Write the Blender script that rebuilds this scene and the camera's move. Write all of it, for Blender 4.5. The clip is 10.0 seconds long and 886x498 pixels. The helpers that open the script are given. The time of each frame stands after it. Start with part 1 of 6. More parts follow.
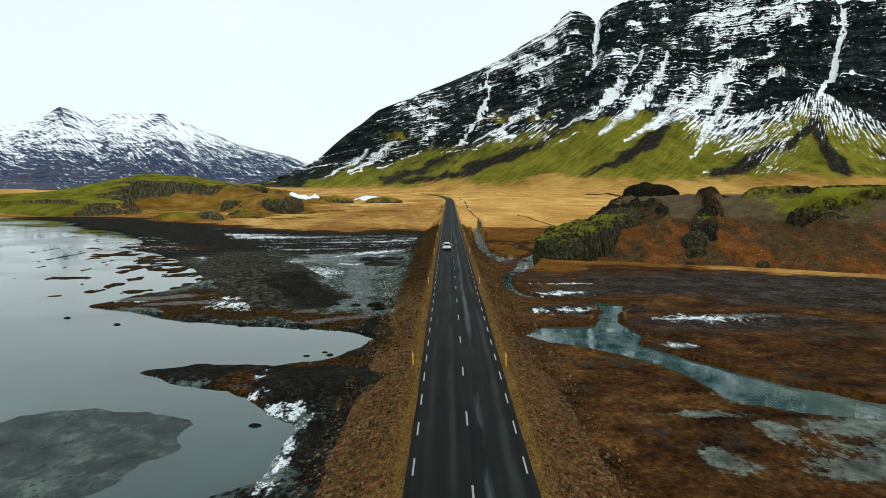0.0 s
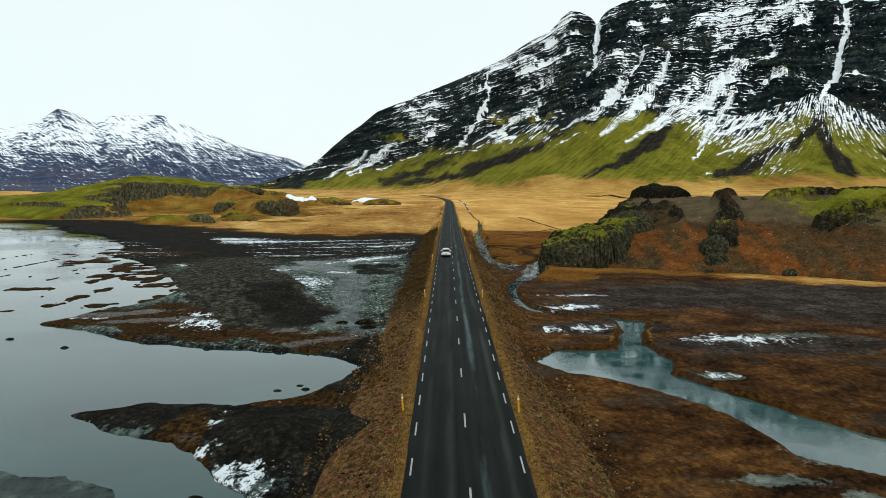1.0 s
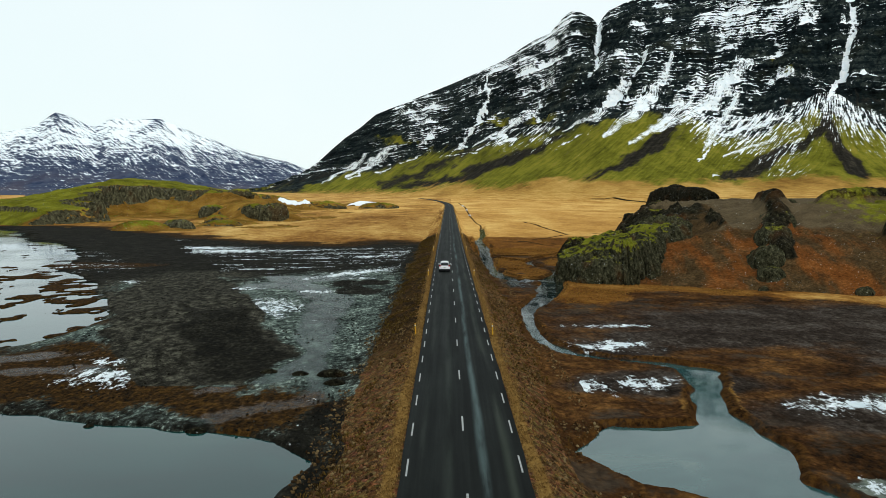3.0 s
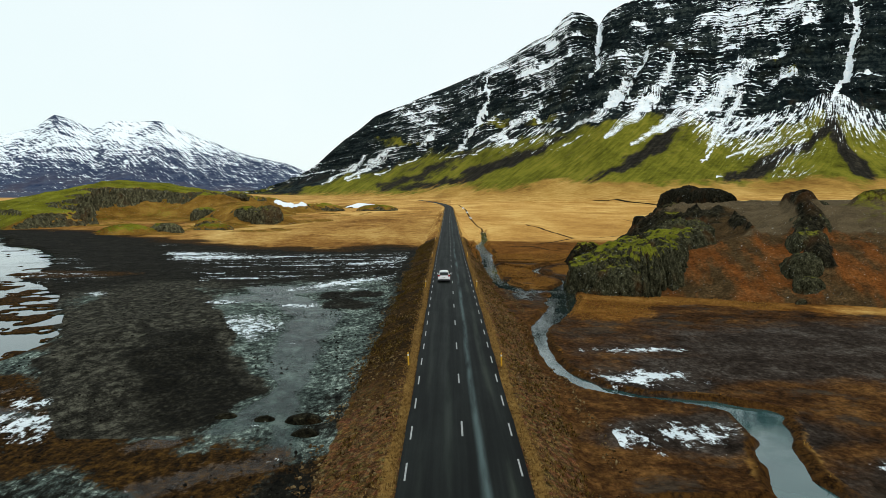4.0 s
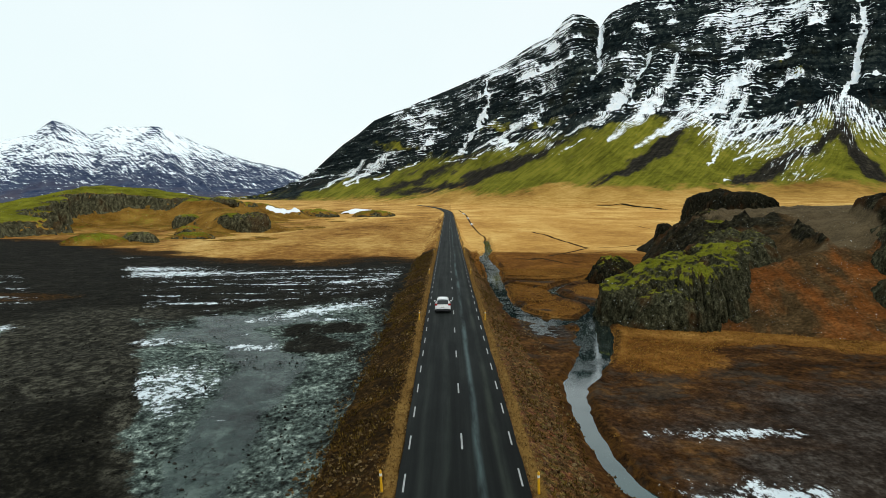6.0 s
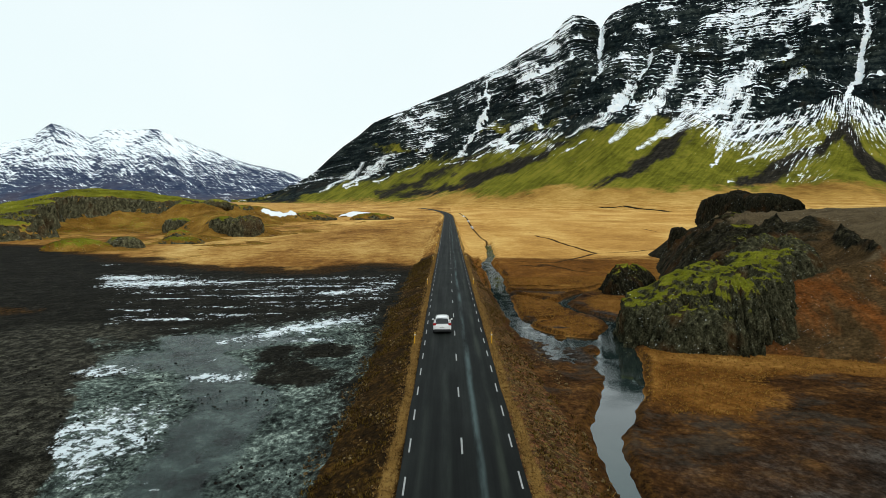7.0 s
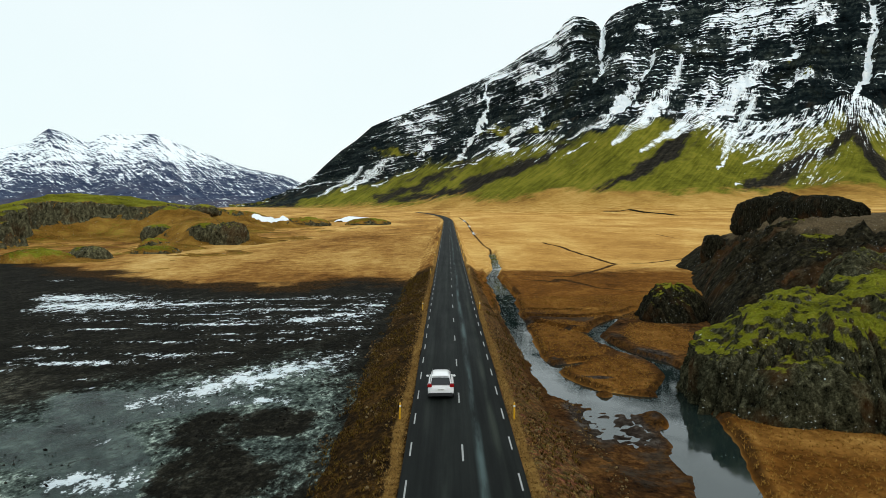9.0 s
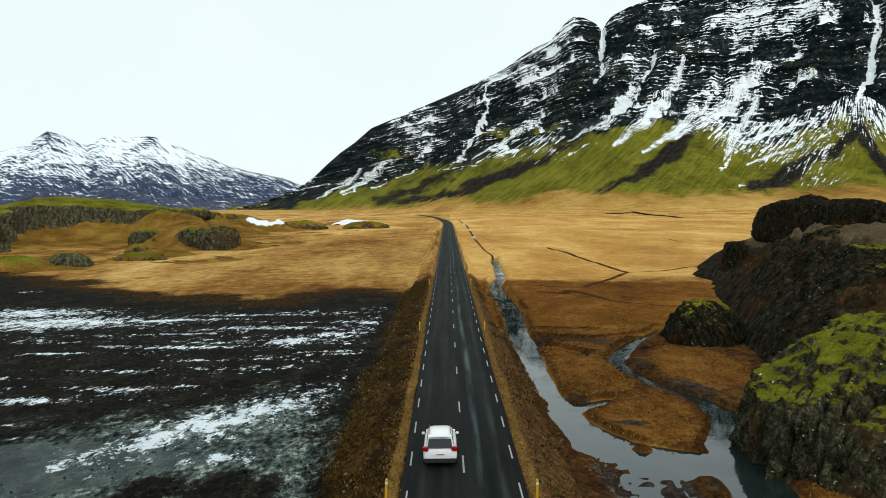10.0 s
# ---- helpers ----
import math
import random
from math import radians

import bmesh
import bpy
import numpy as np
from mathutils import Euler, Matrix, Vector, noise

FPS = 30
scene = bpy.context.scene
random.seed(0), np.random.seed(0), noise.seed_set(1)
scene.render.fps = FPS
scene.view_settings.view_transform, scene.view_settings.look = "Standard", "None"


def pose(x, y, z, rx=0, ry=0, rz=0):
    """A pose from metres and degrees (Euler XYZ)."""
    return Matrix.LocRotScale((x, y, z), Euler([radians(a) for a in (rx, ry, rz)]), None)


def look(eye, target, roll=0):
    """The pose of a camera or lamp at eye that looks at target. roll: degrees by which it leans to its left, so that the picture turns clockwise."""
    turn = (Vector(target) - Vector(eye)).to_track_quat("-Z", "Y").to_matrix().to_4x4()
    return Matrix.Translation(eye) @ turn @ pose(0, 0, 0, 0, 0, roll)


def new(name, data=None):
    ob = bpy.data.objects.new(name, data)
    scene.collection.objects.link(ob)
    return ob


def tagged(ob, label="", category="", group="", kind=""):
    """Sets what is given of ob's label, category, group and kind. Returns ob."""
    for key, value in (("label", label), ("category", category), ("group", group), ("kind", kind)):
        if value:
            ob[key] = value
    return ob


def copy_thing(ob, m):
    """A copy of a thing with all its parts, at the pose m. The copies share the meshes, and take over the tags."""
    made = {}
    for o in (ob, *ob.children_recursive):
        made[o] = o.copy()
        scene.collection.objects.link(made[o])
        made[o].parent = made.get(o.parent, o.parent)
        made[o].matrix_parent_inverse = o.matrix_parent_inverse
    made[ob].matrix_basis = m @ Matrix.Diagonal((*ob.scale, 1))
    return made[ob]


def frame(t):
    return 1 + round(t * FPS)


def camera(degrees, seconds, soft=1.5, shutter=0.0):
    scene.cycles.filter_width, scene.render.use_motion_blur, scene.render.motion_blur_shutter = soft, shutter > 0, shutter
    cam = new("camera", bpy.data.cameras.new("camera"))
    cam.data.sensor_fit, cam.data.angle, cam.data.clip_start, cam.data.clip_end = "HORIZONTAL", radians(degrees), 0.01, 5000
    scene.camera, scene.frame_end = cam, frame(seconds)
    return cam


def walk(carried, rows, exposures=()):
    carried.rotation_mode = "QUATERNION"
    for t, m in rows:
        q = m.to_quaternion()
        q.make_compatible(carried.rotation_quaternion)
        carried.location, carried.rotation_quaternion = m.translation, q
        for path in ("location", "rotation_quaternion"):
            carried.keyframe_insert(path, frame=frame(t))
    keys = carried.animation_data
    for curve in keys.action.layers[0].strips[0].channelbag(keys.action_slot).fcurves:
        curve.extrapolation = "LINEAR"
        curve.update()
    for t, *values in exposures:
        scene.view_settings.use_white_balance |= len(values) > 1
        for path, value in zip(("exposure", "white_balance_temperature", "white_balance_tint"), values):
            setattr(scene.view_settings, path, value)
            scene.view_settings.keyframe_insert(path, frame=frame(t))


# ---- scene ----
cam = camera(58.5, 10.0, soft=0.35)
ROWS = [
    (0.0, 1.293, 1.349, 13.392, 0.563, -4.716, -0.045),
    (0.5, 1.323, 7.118, 13.408, 0.551, -4.657, -0.022),
    (1.0, 1.350, 12.997, 13.341, 0.541, -4.600, 0.006),
    (1.5, 1.371, 18.962, 13.232, 0.533, -4.541, 0.036),
    (2.0, 1.389, 24.988, 13.121, 0.526, -4.484, 0.069),
    (2.5, 1.402, 31.054, 13.025, 0.521, -4.426, 0.106),
    (4.0, 1.416, 49.321, 12.912, 0.510, -4.235, 0.230),
    (4.5, 1.413, 55.387, 12.924, 0.507, -4.161, 0.276),
    (5.0, 1.406, 61.424, 12.946, 0.504, -4.082, 0.324),
    (5.5, 1.395, 67.427, 12.965, 0.500, -3.991, 0.373),
    (7.0, 1.341, 85.200, 12.977, 0.485, -3.727, 0.529),
    (7.5, 1.315, 91.049, 12.969, 0.477, -3.657, 0.583),
    (8.0, 1.287, 96.868, 12.957, 0.467, -3.587, 0.637),
    (8.5, 1.255, 102.666, 12.961, 0.456, -3.514, 0.692),
    (9.0, 1.220, 108.453, 13.011, 0.442, -3.440, 0.747),
    (9.5, 1.182, 114.243, 13.156, 0.426, -3.369, 0.802),
    (10.0, 1.141, 120.052, 13.449, 0.407, -3.298, 0.857),
]
walk(cam, [(t, pose(x, y, z, 90 + pitch, roll, yaw)) for t, x, y, z, yaw, pitch, roll in ROWS])

# ---- sky and light: a bright overcast day ----
world = bpy.data.worlds.new("overcast_sky")
scene.world = world
world.use_nodes = True
wn, wl = world.node_tree.nodes, world.node_tree.links
wn.clear()
w_out = wn.new("ShaderNodeOutputWorld")
w_bg = wn.new("ShaderNodeBackground")
w_sky = wn.new("ShaderNodeTexSky")
w_sky.sky_type = "NISHITA"
w_sky.sun_disc = False
w_sky.sun_elevation = radians(32)
w_sky.sun_rotation = radians(152)
w_gain = wn.new("ShaderNodeVectorMath")
w_gain.operation = "SCALE"
w_gain.inputs["Scale"].default_value = 0.10
w_coord = wn.new("ShaderNodeTexCoord")
w_noise = wn.new("ShaderNodeTexNoise")
w_noise.inputs["Scale"].default_value = 1.6
w_noise.inputs["Detail"].default_value = 5
w_ramp = wn.new("ShaderNodeValToRGB")
w_ramp.color_ramp.elements[0].position = 0.3
w_ramp.color_ramp.elements[0].color = (0.80, 0.93, 0.93, 1)
w_ramp.color_ramp.elements[1].position = 0.7
w_ramp.color_ramp.elements[1].color = (0.90, 0.98, 0.99, 1)
w_mix = wn.new("ShaderNodeMix")
w_mix.data_type = "RGBA"
w_mix.inputs[0].default_value = 0.92
wl.new(w_sky.outputs[0], w_gain.inputs[0])
wl.new(w_coord.outputs["Generated"], w_noise.inputs["Vector"])
wl.new(w_noise.outputs[0], w_ramp.inputs[0])
wl.new(w_gain.outputs[0], w_mix.inputs[6])
wl.new(w_ramp.outputs[0], w_mix.inputs[7])
wl.new(w_mix.outputs[2], w_bg.inputs[0])
w_bg.inputs[1].default_value = 1.06
wl.new(w_bg.outputs[0], w_out.inputs[0])

sun = new("sun", bpy.data.lights.new("sun", "SUN"))
sun.data.energy = 0.9
sun.data.angle = radians(18)
sun.data.color = (1.0, 0.96, 0.9)
sun.matrix_world = look((0, 0, 200), (-75, 140, 70))


# ---- noise and distance fields ----
def vnoise(x, y, seed):
    table = np.random.RandomState(seed).rand(256, 256)
    xi, yi = np.floor(x), np.floor(y)
    fx, fy = x - xi, y - yi
    fx, fy = fx * fx * fx * (fx * (fx * 6 - 15) + 10), fy * fy * fy * (fy * (fy * 6 - 15) + 10)
    x0, y0 = xi.astype(np.int64) & 255, yi.astype(np.int64) & 255
    x1, y1 = (x0 + 1) & 255, (y0 + 1) & 255
    a = table[x0, y0] * (1 - fx) + table[x1, y0] * fx
    b = table[x0, y1] * (1 - fx) + table[x1, y1] * fx
    return (a * (1 - fy) + b * fy) * 2 - 1


def fbm(x, y, seed, octaves=4, gain=0.5):
    total, amp, norm = 0, 1.0, 0
    for k in range(octaves):
        total = total + amp * vnoise(x * 2 ** k + 17.3 * k, y * 2 ** k - 9.1 * k, seed + k)
        norm += amp
        amp *= gain
    return total / norm


def ridged(x, y, seed, octaves=4):
    total, amp, norm = 0, 1.0, 0
    for k in range(octaves):
        total = total + amp * (1 - 2 * np.abs(vnoise(x * 2 ** k + 5.7 * k, y * 2 ** k + 3.3 * k, seed + k)))
        norm += amp
        amp *= 0.5
    return total / norm


def sstep(a, b, v):
    t = np.clip((v - a) / (b - a), 0, 1)
    return t * t * (3 - 2 * t)


def inside(x, y, pts):
    """Distance to the polygon's edge, positive within it."""
    best = np.full(x.shape, 1e18)
    sign = np.zeros(x.shape, bool)
    for (ax, ay), (bx, by) in zip(pts, pts[1:] + pts[:1]):
        ex, ey = bx - ax, by - ay
        t = np.clip(((x - ax) * ex + (y - ay) * ey) / (ex * ex + ey * ey), 0, 1)
        best = np.minimum(best, (x - ax - t * ex) ** 2 + (y - ay - t * ey) ** 2)
        cross = (ay > y) != (by > y)
        with np.errstate(divide="ignore", invalid="ignore"):
            sign ^= cross & (x < ex * (y - ay) / (by - ay if by != ay else 1e-9) + ax)
    d = np.sqrt(best)
    return np.where(sign, d, -d)


def along(x, y, pts):
    """Half width minus the distance to a line of points (x, y, half width)."""
    best = np.full(x.shape, -1e9)
    for (ax, ay, aw), (bx, by, bw) in zip(pts, pts[1:]):
        ex, ey = bx - ax, by - ay
        t = np.clip(((x - ax) * ex + (y - ay) * ey) / (ex * ex + ey * ey), 0, 1)
        best = np.maximum(best, aw + t * (bw - aw) - np.hypot(x - ax - t * ex, y - ay - t * ey))
    return best


def blobs(x, y, spots):
    """The highest of soft spots (x, y, radius x, radius y): 1 in the middle, 0 on the rim, negative outside."""
    best = np.full(x.shape, -9.0)
    for cx, cy, rx, ry in spots:
        best = np.maximum(best, 1 - np.hypot((x - cx) / rx, (y - cy) / ry))
    return np.maximum(best, -2)


# ---- mesh tools ----
def grid_mesh(name, X, Y, Z, fields, material):
    rows, cols = X.shape
    co = np.stack([X, Y, Z], -1).reshape(-1, 3)
    i = np.arange(rows * cols).reshape(rows, cols)
    quads = np.stack([i[:-1, :-1], i[:-1, 1:], i[1:, 1:], i[1:, :-1]], -1).reshape(-1, 4)
    me = bpy.data.meshes.new(name)
    me.vertices.add(len(co))
    me.vertices.foreach_set("co", co.astype(np.float32).ravel())
    me.loops.add(quads.size)
    me.loops.foreach_set("vertex_index", quads.astype(np.int32).ravel())
    me.polygons.add(len(quads))
    me.polygons.foreach_set("loop_start", np.arange(0, quads.size, 4, dtype=np.int32))
    me.polygons.foreach_set("loop_total", np.full(len(quads), 4, np.int32))
    me.polygons.foreach_set("use_smooth", np.ones(len(quads), bool))
    me.update(calc_edges=True)
    for key, value in fields.items():
        at = me.attributes.new(key, "FLOAT", "POINT")
        at.data.foreach_set("value", np.broadcast_to(value, X.shape).astype(np.float32).ravel())
    me.materials.append(material)
    return new(name, me)


def part(name, bm, material, parent=None, label="", smooth=False):
    me = bpy.data.meshes.new(name)
    bm.to_mesh(me)
    bm.free()
    if smooth:
        me.polygons.foreach_set("use_smooth", np.ones(len(me.polygons), bool))
    me.materials.append(material)
    ob = new(name, me)
    if parent is not None:
        ob.parent = parent
    if label:
        tagged(ob, label)
    return ob


def box(bm, x0, x1, y0, y1, z0, z1):
    v = [bm.verts.new((x, y, z)) for z in (z0, z1) for y in (y0, y1) for x in (x0, x1)]
    for f in ((0, 2, 3, 1), (4, 5, 7, 6), (0, 1, 5, 4), (2, 6, 7, 3), (0, 4, 6, 2), (1, 3, 7, 5)):
        bm.faces.new([v[k] for k in f])
    return v


def tube(bm, p0, p1, r0, r1=None, n=12):
    r1 = r0 if r1 is None else r1
    a, b = Vector(p0), Vector(p1)
    q = (b - a).to_track_quat("Z", "Y")
    rings = []
    for c, r in ((a, r0), (b, r1)):
        rings.append([bm.verts.new(c + q @ Vector((r * math.cos(2 * math.pi * k / n), r * math.sin(2 * math.pi * k / n), 0))) for k in range(n)])
    for k in range(n):
        bm.faces.new((rings[0][k], rings[0][(k + 1) % n], rings[1][(k + 1) % n], rings[1][k]))
    bm.faces.new(rings[0][::-1])
    bm.faces.new(rings[1])


# ---- material tools ----
def white(r, g, b):
    f = lambda c: c / 255 / 12.92 if c / 255 <= 0.04045 else ((c / 255 + 0.055) / 1.055) ** 2.4
    return (f(r), f(g), f(b), 1)


def srgb(r, g, b):
    """Land colours, taken a little under their daylight look."""
    c = white(r, g, b)
    return (c[0] * 0.572, c[1] * 0.605, c[2] * 0.518, 1)


class Mat:
    """A node material, built up layer by layer."""

    def __init__(self, name, rough=0.9, spec=0.3):
        self.mat = bpy.data.materials.new(name)
        self.mat.use_nodes = True
        self.t = self.mat.node_tree
        self.bsdf = self.t.nodes["Principled BSDF"]
        self.bsdf.inputs["Roughness"].default_value = rough
        self.bsdf.inputs["Specular IOR Level"].default_value = spec
        self.pos = self.node("ShaderNodeNewGeometry").outputs["Position"]

    def node(self, kind, **values):
        n = self.t.nodes.new(kind)
        for k, v in values.items():
            setattr(n, k, v)
        return n

    def link(self, a, b):
        self.t.links.new(a, b)

    def scaled(self, sx, sy, sz, src=None):
        m = self.node("ShaderNodeMapping")
        m.inputs["Scale"].default_value = (sx, sy, sz)
        self.link(src or self.pos, m.inputs["Vector"])
        return m.outputs[0]

    def noise(self, scale, detail=4, rough=0.55, vec=None, warp=0.0):
        n = self.node("ShaderNodeTexNoise")
        n.inputs["Scale"].default_value = scale
        n.inputs["Detail"].default_value = detail
        n.inputs["Roughness"].default_value = rough
        n.inputs["Distortion"].default_value = warp
        self.link(vec or self.pos, n.inputs["Vector"])
        return n.outputs[0]

    def vector(self, x, y):
        n = self.node("ShaderNodeCombineXYZ")
        self.link(x, n.inputs[0])
        self.link(y, n.inputs[1])
        return n.outputs[0]

    def voronoi(self, scale, vec=None, feature="F1", out="Distance"):
        n = self.node("ShaderNodeTexVoronoi")
        n.feature = feature
        n.inputs["Scale"].default_value = scale
        self.link(vec or self.pos, n.inputs["Vector"])
        return n.outputs[out]

    def field(self, name):
        n = self.node("ShaderNodeAttribute")
        n.attribute_name = name
        return n.outputs["Fac"]

    def math(self, op, a, b=0.0, clamp=False):
        n = self.node("ShaderNodeMath")
        n.operation = op
        n.use_clamp = clamp
        for i, v in enumerate((a, b)):
            if isinstance(v, (int, float)):
                n.inputs[i].default_value = v
            else:
                self.link(v, n.inputs[i])
        return n.outputs[0]

    def span(self, v, lo, hi, a=0.0, b=1.0):
        n = self.node("ShaderNodeMapRange")
        n.interpolation_type = "SMOOTHSTEP"
        for i, q in enumerate((lo, hi, a, b)):
            n.inputs[i + 1].default_value = q
        self.link(v, n.inputs[0])
        return n.outputs[0]

    def ramp(self, v, *stops):
        n = self.node("ShaderNodeValToRGB")
        e = n.color_ramp.elements
        while len(e) < len(stops):
            e.new(0.5)
        for el, (p, c) in zip(e, stops):
            el.position, el.color = p, c
        self.link(v, n.inputs[0])
        return n.outputs[0]

    def mix(self, fac, a, b, blend="MIX"):
        n = self.node("ShaderNodeMix")
        n.data_type = "RGBA"
        n.blend_type = blend
        for i, v in ((0, fac), (6, a), (7, b)):
            if isinstance(v, (int, float, tuple)):
                n.inputs[i].default_value = v
            else:
                self.link(v, n.inputs[i])
        return n.outputs[2]

    def edge(self, fld, wobble, amount, width):
        """A crisp, ragged mask from a soft field."""
        v = self.math("ADD", fld, self.math("MULTIPLY", self.math("SUBTRACT", wobble, 0.5), amount * 2))
        return self.span(v, -width, width)

    def done(self, colour, rough=None, bump=None, strength=0.5, distance=0.1, metal=None):
        if isinstance(colour, tuple):
            self.bsdf.inputs["Base Color"].default_value = colour
        else:
            self.link(colour, self.bsdf.inputs["Base Color"])
        if rough is not None:
            if isinstance(rough, (int, float)):
                self.bsdf.inputs["Roughness"].default_value = rough
            else:
                self.link(rough, self.bsdf.inputs["Roughness"])
        if metal is not None:
            self.bsdf.inputs["Metallic"].default_value = metal
        if bump is not None:
            n = self.node("ShaderNodeBump")
            n.inputs["Strength"].default_value = strength
            n.inputs["Distance"].default_value = distance
            self.link(bump, n.inputs["Height"])
            self.link(n.outputs[0], self.bsdf.inputs["Normal"])
        return self.mat


# ---- materials ----
def ground_material():
    m = Mat("moor_and_mud", 0.95, 0.02)
    fine, mid = m.noise(1.0, 8, 0.72, m.scaled(3.0, 1.7, 2)), m.noise(1.0, 9, 0.68, m.scaled(0.42, 0.26, 0.4))
    streak = m.noise(1.0, 9, 0.74, m.scaled(0.42, 0.24, 1))
    grain = m.noise(9.0, 6, 0.7)
    # black volcanic mud and gravel
    mud = m.ramp(m.math("ADD", m.math("MULTIPLY", fine, 0.6), m.math("MULTIPLY", streak, 0.4)),
                 (0.38, srgb(8, 8, 8)), (0.52, srgb(37, 34, 31)), (0.64, srgb(82, 77, 71)))
    grit = m.ramp(m.math("ADD", m.math("MULTIPLY", m.noise(1.0, 10, 0.80, m.scaled(1.3, 0.7, 1)), 0.7), m.math("MULTIPLY", grain, 0.3)), (0.40, srgb(14, 13, 12)), (0.5, srgb(52, 48, 44)), (0.59, srgb(122, 116, 108)))
    col = m.mix(m.edge(m.field("grit"), mid, 0.8, 0.4), mud, grit)
    # speckled ice skin over mud
    speck = m.noise(1.0, 10, 0.80, m.scaled(2.4, 1.2, 1))
    ice = m.ramp(m.math("ADD", m.math("MULTIPLY", speck, 0.7), m.math("MULTIPLY", mid, 0.3)),
                 (0.40, srgb(16, 17, 18)), (0.47, srgb(66, 73, 74)), (0.54, srgb(124, 135, 136)), (0.595, srgb(220, 230, 230)))
    f_ice = m.edge(m.field("ice"), m.math("ADD", m.math("MULTIPLY", speck, 0.45), m.math("MULTIPLY", streak, 0.55)), 1.5, 0.22)
    col = m.mix(f_ice, col, ice)
    # smooth frozen ponds and runnels
    pond = m.ramp(m.math("ADD", m.math("MULTIPLY", mid, 0.7), m.math("MULTIPLY", streak, 0.3)), (0.36, srgb(32, 38, 40)), (0.5, srgb(70, 83, 85)), (0.64, srgb(124, 138, 139)))
    f_pond = m.edge(m.field("pond"), m.math("ADD", m.math("MULTIPLY", mid, 0.6), m.math("MULTIPLY", fine, 0.4)), 1.5, 0.15)
    col = m.mix(m.math("MULTIPLY", f_pond, m.span(speck, 0.40, 0.47)), col, pond)
    # brown weed on the tidal flats
    weed = m.ramp(fine, (0.38, srgb(20, 14, 9)), (0.52, srgb(66, 44, 22)), (0.66, srgb(112, 78, 38)))
    f_weed = m.edge(m.field("weed"), m.math("ADD", m.math("MULTIPLY", mid, 0.5), m.math("MULTIPLY", fine, 0.5)), 0.9, 0.18)
    col = m.mix(f_weed, col, weed)
    # red-brown marsh
    marsh_v = m.math("ADD", m.math("MULTIPLY", m.noise(0.22, 7, 0.68), 0.6), m.math("MULTIPLY", fine, 0.4))
    marsh = m.ramp(marsh_v, (0.38, srgb(28, 18, 12)), (0.5, srgb(98, 62, 35)), (0.63, srgb(166, 114, 66)))
    f_marsh = m.edge(m.field("marsh"), mid, 0.5, 0.3)
    col = m.mix(f_marsh, col, marsh)
    col = m.mix(m.math("MULTIPLY", f_marsh, m.span(m.noise(0.15, 8, 0.7), 0.51, 0.62, 0, 0.75)), col, srgb(86, 76, 70))
    soft = m.noise(1.0, 8, 0.68, m.scaled(0.30, 0.22, 1))
    purple = m.ramp(m.math("ADD", m.math("MULTIPLY", soft, 0.5), m.math("MULTIPLY", fine, 0.5)),
                    (0.38, srgb(30, 23, 21)), (0.5, srgb(76, 63, 59)), (0.63, srgb(128, 116, 115)))
    f_pur = m.edge(m.field("peat"), m.math("ADD", m.math("MULTIPLY", mid, 0.6), m.math("MULTIPLY", soft, 0.4)), 0.8, 0.35)
    col = m.mix(f_pur, col, purple)
    # puddles and runnels cross the marsh too, sky reflection painted in as pale colour
    pale = m.ramp(mid, (0.36, srgb(92, 100, 100)), (0.5, srgb(134, 142, 140)), (0.64, srgb(176, 182, 178)))
    col = m.mix(m.math("MULTIPLY", f_pond, f_marsh), col, pale)
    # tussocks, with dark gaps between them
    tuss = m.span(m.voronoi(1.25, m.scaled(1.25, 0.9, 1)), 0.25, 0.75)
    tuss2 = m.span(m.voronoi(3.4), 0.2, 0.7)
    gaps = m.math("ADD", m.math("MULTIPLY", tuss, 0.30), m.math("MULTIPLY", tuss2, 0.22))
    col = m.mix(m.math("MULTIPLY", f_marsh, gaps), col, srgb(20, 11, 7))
    # dry grass: russet where it is wet, pale hay where it is dry
    bands = m.noise(1.0, 6, 0.62, m.scaled(0.030, 0.011, 1), warp=0.4)
    gv = m.math("ADD", m.math("MULTIPLY", bands, 0.5), m.math("ADD", m.math("MULTIPLY", mid, 0.25), m.math("MULTIPLY", fine, 0.25)))
    russet = m.ramp(gv, (0.38, srgb(70, 40, 16)), (0.5, srgb(156, 98, 42)), (0.60, srgb(212, 152, 76)))
    hay = m.ramp(gv, (0.36, white(142, 98, 46)), (0.48, white(190, 142, 74)), (0.56, white(216, 174, 102)), (0.66, white(230, 198, 130)))
    f_hay = m.edge(m.field("hay"), m.math("ADD", m.math("MULTIPLY", mid, 0.4), m.math("MULTIPLY", bands, 0.6)), 0.8, 0.45)
    grass = m.mix(f_hay, russet, hay)
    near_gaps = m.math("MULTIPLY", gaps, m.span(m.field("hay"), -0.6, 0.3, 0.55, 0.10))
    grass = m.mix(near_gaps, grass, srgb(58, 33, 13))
    f_grass = m.edge(m.field("grass"), m.math("ADD", m.math("MULTIPLY", mid, 0.5), m.math("MULTIPLY", fine, 0.5)), 0.8, 0.35)
    col = m.mix(f_grass, col, grass)
    # grey-brown stony embankment
    stones = m.voronoi(3.2, out="Color")
    bank = m.ramp(m.math("ADD", m.math("MULTIPLY", fine, 0.5), m.math("MULTIPLY", grain, 0.5)),
                  (0.38, srgb(30, 18, 12)), (0.5, srgb(106, 73, 46)), (0.64, srgb(184, 140, 98)))
    bank = m.mix(0.25, bank, stones, "SOFT_LIGHT")
